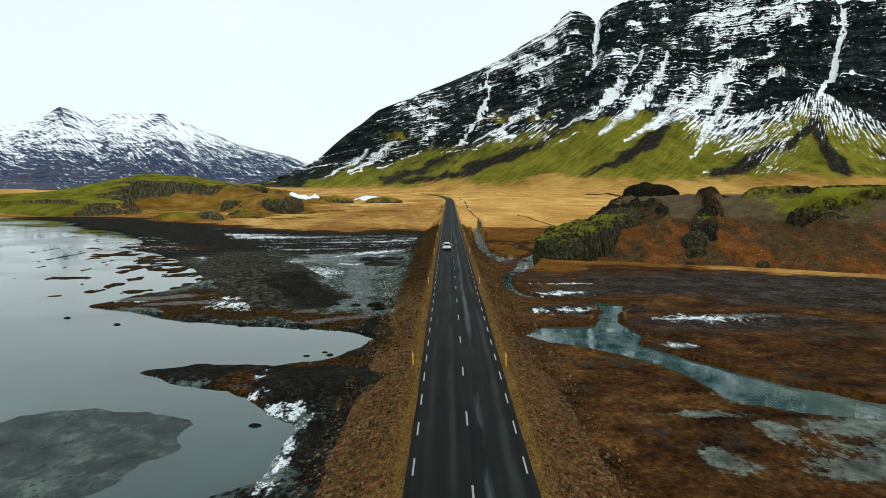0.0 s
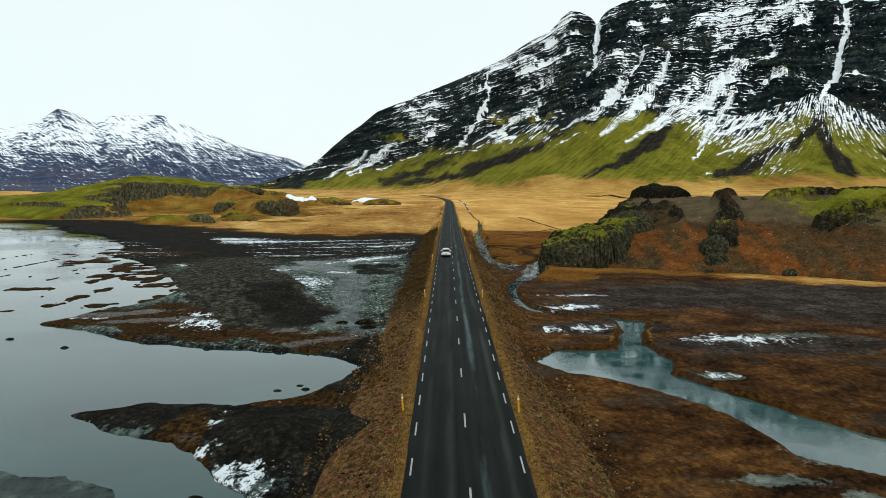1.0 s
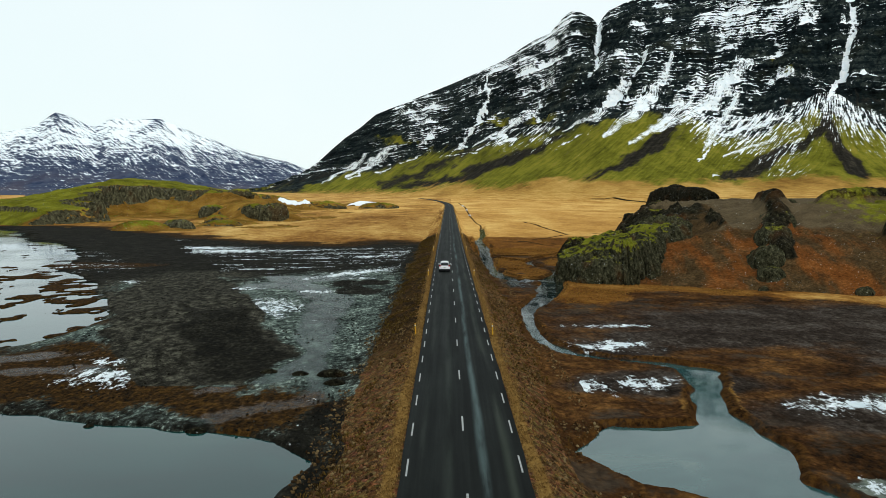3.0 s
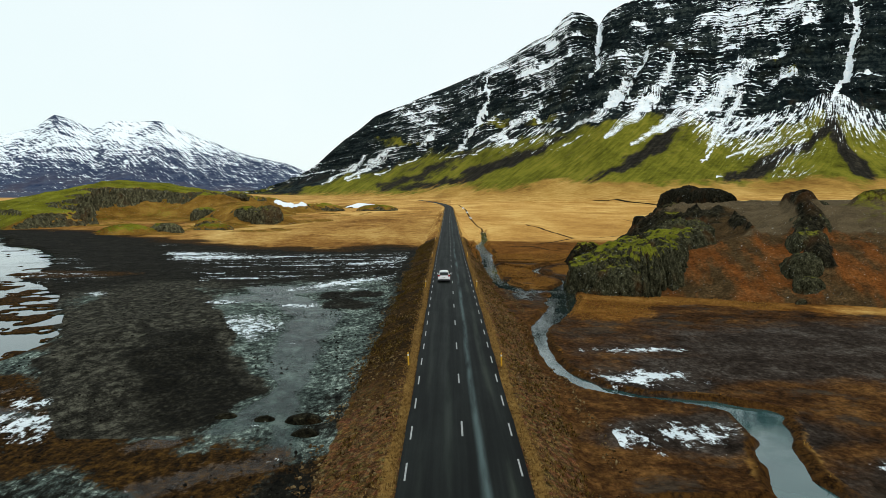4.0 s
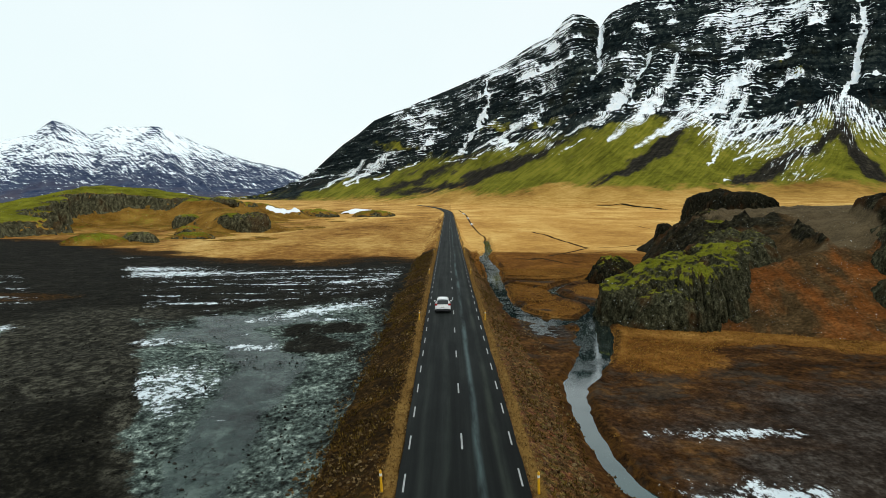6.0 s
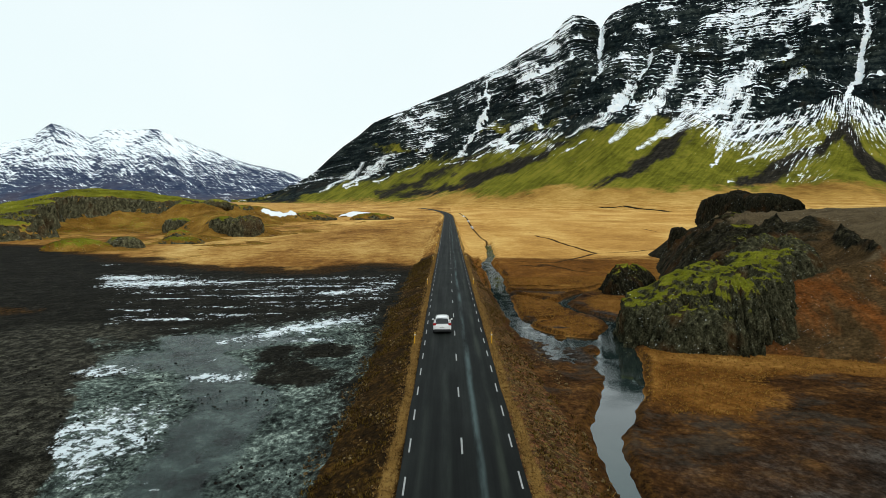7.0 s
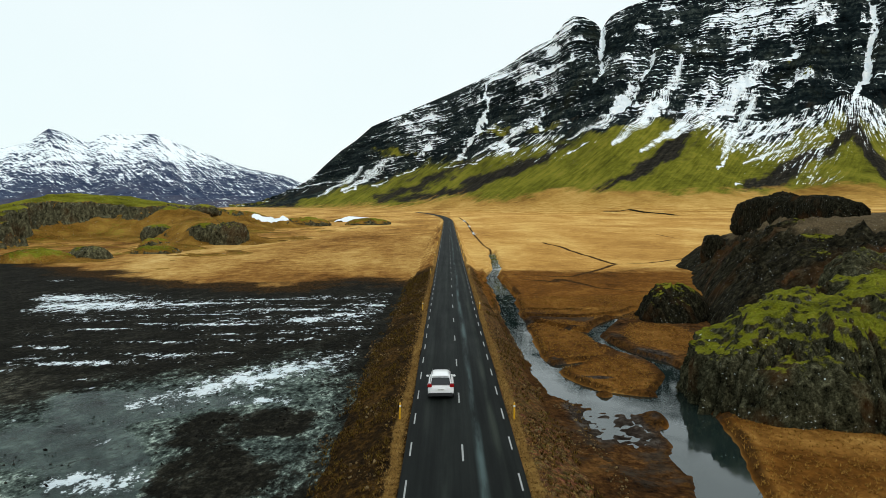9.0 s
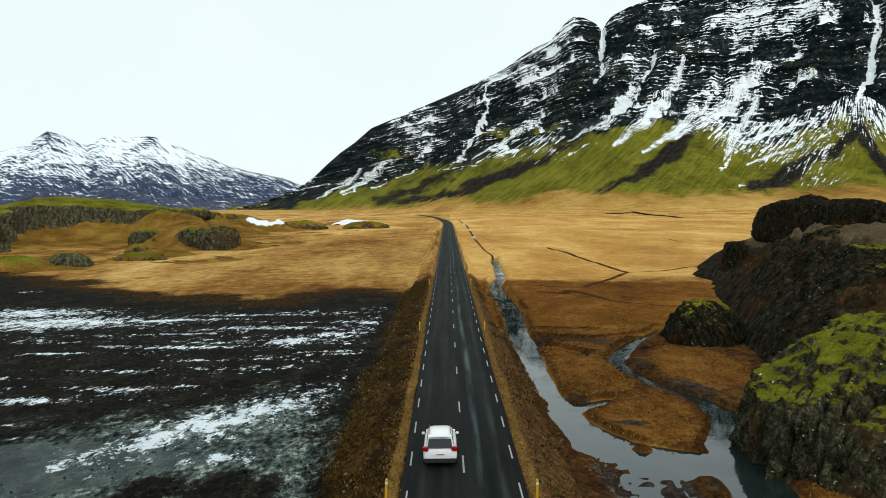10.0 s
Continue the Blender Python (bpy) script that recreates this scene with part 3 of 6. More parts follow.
STREAM_MUD = [(14, 213, 8, 2.4), (10.8, 179.3, 1.4, 2.4), (20, 182.4, 1.8, 3.0), (22.5, 212.5, 5, 2.4), (10.2, 203.5, 1.2, 2.4), (13.2, 161.5, 3.4, 3.4), (11.5, 164.5, 2, 2), (13.5, 173.5, 2.2, 0.9), (14.5, 199.5, 2.5, 0.9)]
RUNNEL = [(9.5, 209, 0.5), (13, 207.4, 0.45), (18, 207, 0.35), (23, 210, 0.4)]
STREAM_SOUTH = [(11.3, 136, 1.0), (10.4, 128, 0.6), (9.9, 121, 0.5), (10.6, 113, 0.6), (12.2, 107.5, 0.65), (15.5, 104.8, 0.6), (19.6, 103.2, 0.9),
                (21.7, 100.9, 1.7), (20.3, 95, 0.9), (18.7, 89, 1.0)]
WASH = [(9.9, 168), (9.7, 160), (10.4, 152), (12.6, 147), (14.6, 150), (14.8, 158), (14.0, 165)]
HILL_FOOT = [(19.5, 166), (22, 160), (26.6, 157), (33, 155), (45, 150), (58, 143), (76, 133), (130, 112), (330, 70), (400, 300), (180, 380),
             (90, 335), (56, 296), (49.6, 278), (45.6, 257), (40.5, 235), (34, 208), (29, 184)]
GRASS_EDGE_WEST = 256.0


def water_field(x, y):
    wx = x + 1.1 * fbm(x * 0.22, y * 0.16, 11, 4)
    wy = y + 1.6 * fbm(x * 0.2, y * 0.14, 23, 4)
    w = np.maximum(inside(wx, wy, POOL_WEST), inside(wx, wy, BAY))
    w = np.minimum(w, -inside(wx, wy, TONGUE))
    sx, sy = x + 0.5 * fbm(x * 0.35, y * 0.3, 31, 3), y + 0.8 * fbm(x * 0.3, y * 0.25, 37, 3)
    e = inside(sx, sy, POOL_EAST)
    for s in (STREAM_NORTH, STREAM_SIDE, STREAM_SOUTH, RUNNEL, *CROSSINGS):
        e = np.maximum(e, along(sx, sy, s))
    e = np.minimum(e, -blobs(sx, sy, ISLETS))
    return np.where(x < 2, w, e)


def plain_level(x, y):
    west = -1.78 + 0.3 * sstep(235, 300, y) + 0.8 * sstep(440, 800, y)
    east = -1.72 + 0.5 * sstep(170, 260, y) + 1.0 * sstep(280, 700, y)
    base = np.where(x < 2, west, east)
    return base + 0.5 * sstep(700, 1200, y)


def ground_height(x, y):
    d = np.abs(x - road_x(y))
    z = plain_level(x, y) + 0.10 * fbm(x * 0.12, y * 0.12, 41, 4) + 0.05 * fbm(x * 0.9, y * 0.9, 43, 3)
    far = sstep(230, 330, y)
    z = z + far * 0.35 * fbm(x * 0.03, y * 0.03, 47, 4)
    z = z + 1.35 * np.exp(-(((x + 28) / 10) ** 2 + ((y - 124) / 24) ** 2) ** 1.5) * (1 + 0.3 * fbm(x * 0.15, y * 0.1, 53, 4))
    z = z + 0.6 * np.exp(-(((x + 9.5) / 3.2) ** 2 + ((y - 59.5) / 4.2) ** 2) ** 1.5)
    w = water_field(x, y)
    shoal = inside(x + 1.2 * fbm(x * 0.2, y * 0.2, 59, 3), y + 1.5 * fbm(x * 0.2, y * 0.2, 61, 3), SHOAL)
    bed = -2.55 + 0.60 * sstep(-2.0, 2.0, shoal + 1.2 * fbm(x * 0.3, y * 0.25, 69, 3)) + 0.035 * fbm(x * 1.2, y * 0.7, 67, 3) * sstep(-2, 2, shoal)
    ice_bay = sstep(95, 112, y) * (x < -30)
    isles = fbm(x * 0.36, y * 0.24, 71, 4) - 0.22 * sstep(55, 120, -x) + 0.34 * sstep(16, 0, w)
    bed = bed + ice_bay * 0.66 * sstep(0.27, 0.42, isles)
    z = np.where(w > -1.2, z + (bed - z) * sstep(-0.65, 0.75, w), z)
    wash = inside(x + 0.6 * fbm(x * 0.4, y * 0.3, 105, 3), y + 1.2 * fbm(x * 0.3, y * 0.2, 107, 3), WASH)
    z = np.where(x > 2, z + (np.minimum(z, -2.0 + 0.04 * sstep(160, 152, y) + 0.055 * fbm(x * 1.7, y * 0.9, 109, 4, 0.65)) - z) * sstep(-0.6, 0.8, wash), z)
    rim = np.exp(-((w + 0.7) / 0.5) ** 2) * (x > 2) * (1 - sstep(-1.5, 0, wash))
    z = z + 0.12 * rim
    steep = np.where(x > 2, np.interp(y, [40, 66, 78, 84, 94, 108, 122, 136, 165, 180, 212], [0.38, 0.42, 0.72, 0.70, 0.5, 0.42, 0.5, 0.42, 0.6, 0.66, 0.78]), 0.38 + 0.12 * np.exp(-((y - 79) / 4) ** 2))
    slope = -0.10 - steep * np.clip(d - 3.8, 0, 100) + 0.12 * fbm(x * 0.5, y * 0.35, 73, 4) * sstep(3.8, 5, d)
    slope = np.where(d < 3.9, -0.10 - 0.0 * d, slope)
    k = 0.25
    h = np.clip(0.5 + 0.5 * (slope - z) / k, 0, 1)
    return z * (1 - h) + slope * h + k * h * (1 - h)


def ground_fields(x, y, z):
    d = np.abs(x - road_x(y))
    w = water_field(x, y)
    n1 = fbm(x * 0.07, y * 0.07, 83, 4)
    west, east = x < 2, x >= 2
    grass = np.where(west, (y - GRASS_EDGE_WEST - 14 * n1 - 1.1 * np.clip(-x - 52, 0, 90)) / 10, (y - 212 - 10 * n1 + 0.1 * x) / 14)
    rim = along(x + 1.6 * n1, y + 2.4 * fbm(x * 0.18, y * 0.18, 85, 3), [(20, 158, 1.5), (27, 154, 3.4), (34, 152, 3.2), (46, 147, 2.8), (58, 140, 2.8), (76, 130, 2.8), (130, 110, 4)]) / 2.4 + 0.55
    tuss = blobs(x, y, [(20, 148, 6, 11), (13.5, 176, 5, 8), (12.5, 190, 4, 12), (14, 199, 4, 5), (24, 192, 4, 9), (15, 160, 2, 3)]) * 1.6
    brim = np.where(east, 0.75 - np.abs(w + 0.8) / 0.9, -2)
    patchy = 0.9 * fbm(x * 0.25, y * 0.18, 89, 4)
    grass = np.where(east, np.maximum.reduce([grass, rim * 0.8 + 0.25 + patchy * 1.0, tuss - 3.0 * np.clip(blobs(x, y, STREAM_MUD) + 0.3 * patchy, 0, 1), brim - 1.35 + patchy * 1.3]), grass)
    wet = sstep(-0.8, 0.6, inside(x, y, WASH)) * (1 - np.clip(2 * blobs(x, y, ISLETS), 0, 1))
    grass = grass - 2.5 * wet
    marsh = np.where(east, 1.0, -1.0)
    peat = np.where(east, blobs(x, y, [(52, 122, 36, 14), (26, 114, 11, 5), (18, 96, 8, 4), (17, 109, 6, 4), (60, 110, 25, 16), (33, 88, 12, 5)] + STREAM_MUD) * 1.5 + wet, -2)
    weed = blobs(x, y, [(-36, 101, 12, 8), (-22, 93, 12, 5), (-10, 90, 6, 7), (-45, 118, 10, 3), (-60, 140, 8, 3), (-75, 190, 20, 6), (-9, 68, 5, 2), (-15.2, 60, 1.6, 5), (-13.4, 54.5, 1.5, 3), (-11, 51, 1.2, 3), (-25, 36, 8, 2)]) * 1.4
    weed = np.maximum(weed, np.where((x < -34) & (y > 100) & (w > 0.8), 0.6, -2))
    weed = weed + np.where(y < 130, 1.0 * fbm(x * 0.26, y * 0.2, 95, 4) - 0.15, 0)
    weed = np.maximum(weed, np.clip((y - 246 - 14 * n1 - 1.1 * np.clip(-x - 52, 0, 90)) / 16, -2, 0.35))
    weed = np.where(west, weed - 2 * sstep(-0.6, 0.6, np.maximum(inside(x, y, MOUND), inside(x, y, DOME))), -2)
    ice = blobs(x, y, [(-20, 160, 8, 11), (-13, 160, 5, 16), (-14, 128, 6, 20), (-14, 106, 6, 9), (-20, 142, 8, 9), (-42, 160, 6, 8), (-30, 97, 10, 3.5), (-14, 94, 7, 3), (-33, 120, 4, 16), (-18, 118, 10, 24)]) * 0.62 + 0.17
    hole = np.clip(blobs(x, y, [(-14, 160, 7, 6), (-12.5, 152, 4, 7)]) + 0.35 * fbm(x * 0.3, y * 0.2, 115, 4), 0, 0.5)
    bare = np.maximum.reduce([inside(x, y, MOUND), inside(x, y, BEACH), inside(x, y, DOME)]) + 1.8 * fbm(x * 0.25, y * 0.16, 97, 4)
    ice = ice + 0.6 * np.clip(blobs(x, y, [(-14, 120, 8, 26), (-16, 150, 8, 20)]), 0, 1)
    ice = ice - 1.6 * sstep(-1.5, 1.5, bare) - 2.4 * hole
    ice = np.where(west, ice, blobs(x, y, [(22, 43, 6, 5), (24, 57, 4, 3), (20, 51, 4, 2)]) * 0.6)
    snow_w = blobs(x, y, [(-52, 225, 14, 6), (-62, 235, 12, 5), (-29.5, 151, 3.5, 2.5), (-20, 131, 3.0, 7.5), (-17, 150, 4, 1.6), (-24, 97, 4, 2.2), (-26.2, 101.4, 1.5, 1.4), (-16, 102.8, 0.7, 1.2), (-9.8, 53.2, 2.0, 1.7), (-8.7, 51.3, 1.2, 1.6), (-12.6, 57.4, 0.9, 1.2), (-46, 163, 5, 2.5), (-80, 264, 5, 1.5),
                             (-37, 226, 10, 1.4), (-31, 214.5, 5, 0.7), (-27, 205.5, 7, 1.0), (-16.5, 208.5, 3.2, 3.4), (-40.5, 202.5, 4, 0.7), (-34, 182, 5, 0.9)])
    streaks = blobs(x, y, [(-25, 230, 14, 1.6), (-10, 221, 5, 3), (-24.5, 198, 4, 0.8), (-17.5, 198, 4, 0.8), (-21.4, 186.6, 2, 0.8), (-22, 218, 12, 2), (-12, 212, 4, 5), (-15, 158, 5, 3), (-12.5, 167, 2.5, 2.5), (-27, 186, 6, 1.5)])
    band = along(x, y, [(-20.5, 167.5, 2.4), (-16.5, 173.5, 4.2), (-12, 180, 3.4), (-7.6, 186.5, 1.6)])
    wisps = 1.5 * fbm(x * 0.09 + 0.02 * y, y * 0.55 + 1.6 * fbm(x * 0.06, y * 0.05, 103, 3) + 0.03 * x, 99, 4) - 0.66 - 0.6 * (1 - sstep(170, 182, y)) - 2 * sstep(236, 244, y)
    snow_w = np.maximum.reduce([snow_w, np.clip(wisps, -2, 0.3), streaks - 0.35, band / 4 - 0.22])
    snow_w = np.maximum(snow_w, blobs(x, y, [(-13.6, 62.5, 0.9, 3), (-8.5, 49, 1.6, 5), (-8.0, 43, 1.3, 5), (-11, 52.5, 2.5, 2.5)]) - 0.5)
    snow_e = blobs(x, y, [(16.5, 110.5, 4.2, 2.6), (18.5, 121.2, 4, 1.2), (30, 90, 6, 2.4), (11.5, 95.3, 2.2, 2.6), (16.2, 96, 2.4, 2.2), (22.9, 75.3, 1.3, 1.2), (11.6, 450, 0.9, 14), (12, 540, 1.0, 18), (11, 640, 1.2, 25)])
    snow_w = snow_w - 1.5 * sstep(-1.0, 1.5, bare) - 2.5 * hole
    snow = np.where(west, np.minimum(snow_w * 0.42 - 0.17, 0.03 + 0.10 * sstep(150, 200, y)), snow_e * 0.44 - 0.22)
    snow = np.where((d < 9.2 + 0.8 * n1) & (y < 260), -2, snow)
    bank = sstep(0, 1, (z - plain_level(x, y) - 0.15) / 0.3) * 2 - 1
    bank = np.where((d < 10.5) & (y < 700), bank, -1)
    bank = bank - 2.5 * sstep(-2.5, -1.0, inside(x, y, DOME))
    bank = bank * (1 - sstep(220, 320, y)) - sstep(220, 320, y)
    verge = 0.68 - np.abs(d - 3.3 + 0.35 * n1) / 0.42
    dx, dy = x + 1.5 * fbm(x * 0.08, y * 0.04, 111, 3), y + 2.0 * fbm(x * 0.06, y * 0.05, 113, 3)
    ditch = np.maximum.reduce([along(dx, dy, [(32.1, 374, 0.5), (34.9, 339, 0.5), (36.4, 310, 0.45), (37.8, 282, 0.5)]),
                               along(dx, dy, [(37.8, 282, 0.4), (46, 286, 0.5), (54.5, 293, 0.5), (64, 301, 0.5)]),
                               along(dx, dy, [(12, 262, 0.2), (21, 256, 0.4), (24.7, 255.4, 0.4), (31, 266.5, 0.4), (37.2, 279.6, 0.5)]),
                               along(dx, dy, [(13.9, 251, 0.3), (19.7, 246, 0.8), (21.4, 251, 0.8), (25.3, 236, 0.3), (32.8, 229.7, 0.3)]),
                               along(x, y, [(15, 369, 0.2), (32.5, 392, 0.3), (71, 430, 0.3), (117, 474, 0.4)]),
                               along(x, y, [(82, 421, 0.3), (83, 363, 0.4)]),
                               along(x, y, [(13.2, 335, 0.3), (12.2, 358, 0.2), (11.3, 434, 0.3), (12.0, 600, 0.4), (9, 758, 0.5)])]) + 0.1
    ditch = np.maximum(ditch, np.where(east & (y < 240), 0.24 - np.abs(w + 0.45) / 0.85 + 0.3 * patchy, -9))
    pond = blobs(x, y, [(-23, 45, 15, 13), (-20, 164, 8, 8), (-24, 157, 6, 5), (-38, 104, 9, 1.5), (-30, 99, 7, 1.2)]) * 0.8
    pond_e = blobs(x, y, [(24, 42.5, 4.5, 3.2), (27, 45.5, 5, 2.4), (21.6, 49, 1.6, 3.2), (18, 52.5, 3.6, 1.2), (22.2, 57, 2.2, 3.6), (16.5, 44, 2.0, 2.4), (36, 92, 5, 2), (28, 50, 6, 3)]) * 0.8 - 0.30
    pond_e = np.maximum(pond_e, 1.8 * blobs(x, y, [(22.9, 74.9, 1.8, 1.4)]))
    channel = np.maximum(along(x + 0.8 * n1, y, [(-26.5, 168, 2.5), (-19.8, 155, 3.4), (-14.3, 141, 2.8), (-13, 127, 2.2), (-12.1, 112, 1.6), (-11.1, 105, 1.4), (-12.2, 100, 1.4), (-13.1, 97, 1.0), (-15.3, 95.3, 0.8), (-16.7, 93.7, 0.6)]),
                         along(x, y + n1, [(-10.6, 105, 1.0), (-9.7, 100.7, 0.9), (-8.6, 96, 0.8), (-8.4, 91, 0.7), (-12, 89.2, 0.9), (-13.7, 86.9, 0.8)]))
    pond = np.maximum(pond, channel / 2.2 + 0.1)
    pond = np.where(west, pond - 2 * sstep(-1.5, 1.5, bare) - 3 * hole, pond_e)
    grit = blobs(x, y, [(-37, 126, 7, 26), (-33, 150, 8, 12), (-46, 160, 8, 10), (-27, 148, 10, 12), (-41, 142, 7, 20), (-41, 171, 9, 8)]) * 1.05
    grit = np.maximum(grit, sstep(-2, 2, inside(x, y, MOUND)) * 1.2 - 0.4) - 1.7 * sstep(-1.5, 2.5, inside(x, y, CORE) + 3.5 * fbm(x * 0.16, y * 0.08, 98, 4))
    hay = np.where(west, -0.15 + 0.35 * sstep(360, 600, y), (y - 268 - 8 * n1) / 10 * 0.9)
    hay = np.maximum(hay, np.where(east & (y < 215), -0.32 + 0.12 * sstep(160, 172, y) + 0.2 * np.clip(rim, 0, 1), -9))
    heath = np.where(west, 1.5 * sstep(70, 135, y) - 0.75, 0.7 * sstep(105, 170, y) - 0.85)
    return dict(heath=heath, pond=pond, grit=grit, hay=np.clip(hay, -2, 1), ice=ice, weed=weed, marsh=marsh, peat=peat, grass=grass, bank=bank, verge=verge, snow=snow, ditch=ditch)


def spread(lo, a, b, hi, step, growth):
    """Coordinates with an even step between a and b that widens outside."""
    mid = list(np.arange(a, b, step))
    up, s = [b], step
    while up[-1] < hi:
        s *= growth
        up.append(up[-1] + s)
    down, s = [a], step
    while down[-1] > lo:
        s *= growth
        down.append(down[-1] - s)
    return np.array(down[:0:-1] + mid + up)


gx, gy = spread(-4500, -48, 32, 4500, 0.37, 1.055), spread(-300, 34, 240, 5200, 0.43, 1.03)
GX, GY = np.meshgrid(gx, gy)
GZ = ground_height(GX, GY)
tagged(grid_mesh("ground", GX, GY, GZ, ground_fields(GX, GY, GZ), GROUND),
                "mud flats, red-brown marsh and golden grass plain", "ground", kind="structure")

bm = bmesh.new()
bm.faces.new([bm.verts.new(p) for p in ((-900, -200, -2), (-2, -200, -2), (-2, 430, -2), (-900, 430, -2))])
tagged(part("water", bm, WATER), "still grey-green glacial water of the bay", "water", kind="structure")
bm = bmesh.new()
bm.faces.new([bm.verts.new(p) for p in ((6, -200, -2), (120, -200, -2), (120, 345, -2), (6, 345, -2))])
tagged(part("stream_water", bm, STREAM), "milky blue-grey meltwater of pool and streams", "water", kind="structure")

# ---- road ----
ry = np.concatenate([np.arange(-120, 600, 3.0), np.arange(600, 1100, 8.0)])
across = np.array([-3.0, -2.95, -2.0, -1.0, 0.0, 1.0, 2.0, 2.95, 3.0])
RX = road_x(ry)[:, None] + across[None, :] + np.where(np.abs(across) > 2.9, 0.06 * fbm(ry * 0.4, ry * 0, 101, 3)[:, None] * np.sign(across), 0)
RZ = np.where(np.abs(across) > 2.97, -0.2, 0.04 - 0.012 * np.abs(across))[None, :] + 0 * RX
road = tagged(grid_mesh("road", RX, ry[:, None] + 0 * RX, RZ, dict(across=across[None, :] + 0 * RX), ASPHALT), "dark worn asphalt two-lane country road", "road", kind="structure")


def dash_mesh(name, length, width):
    b = bmesh.new()
    box(b, -width / 2, width / 2, -length / 2, length / 2, -0.01, 0.006)
    me = bpy.data.meshes.new(name)
    b.to_mesh(me)
    b.free()
    me.materials.append(ROAD_PAINT)
    return me


def lay_dashes(name, offset, first, period, length, width, count):
    me = dash_mesh(name, length, width)
    for k in range(count):
        y = first + k * period
        ob = new(name, me)
        x = float(road_x(y)) + offset
        ob.location = (x, y, 0.04 - 0.012 * abs(offset) + 0.002)
        ob.rotation_euler = (0, 0, math.atan2(-(float(road_x(y + 1)) - float(road_x(y - 1))), 2))
        ob.parent = road


lay_dashes("centre_dash", 0.06, 45.6 - 11.45 * 2, 11.45, 2.7, 0.10, 74)
lay_dashes("edge_dash", -2.66, 37.9 - 5.87 * 3, 5.87, 2.3, 0.085, 110)
lay_dashes("edge_dash", 2.66, 38.2 - 5.9 * 3, 5.9, 2.3, 0.085, 110)


# ---- mountains ----
def curve(u, pts):
    a = np.array(pts)
    return np.interp(u, a[:, 0], a[:, 1])


def flow(x, y, pts):
    """Offset across (in half widths) and distance along a line of points (x, y, half width)."""
    best, off, run, start = np.full(x.shape, 1e9), np.zeros(x.shape), np.zeros(x.shape), 0.0
    for (ax, ay, aw), (bx, by, bw) in zip(pts, pts[1:]):
        ex, ey = bx - ax, by - ay
        size = math.hypot(ex, ey)
        raw = ((x - ax) * ex + (y - ay) * ey) / size ** 2
        t = np.clip(raw, 0, 1)
        w = aw + t * (bw - aw)
        d = np.hypot(x - ax - t * ex, y - ay - t * ey) / w
        side = np.sign((x - ax) * ey - (y - ay) * ex)
        off, run = np.where(d < best, d * side, off), np.where(d < best, start + t * size, run)
        best = np.minimum(best, d)
        start += size
    return off, run


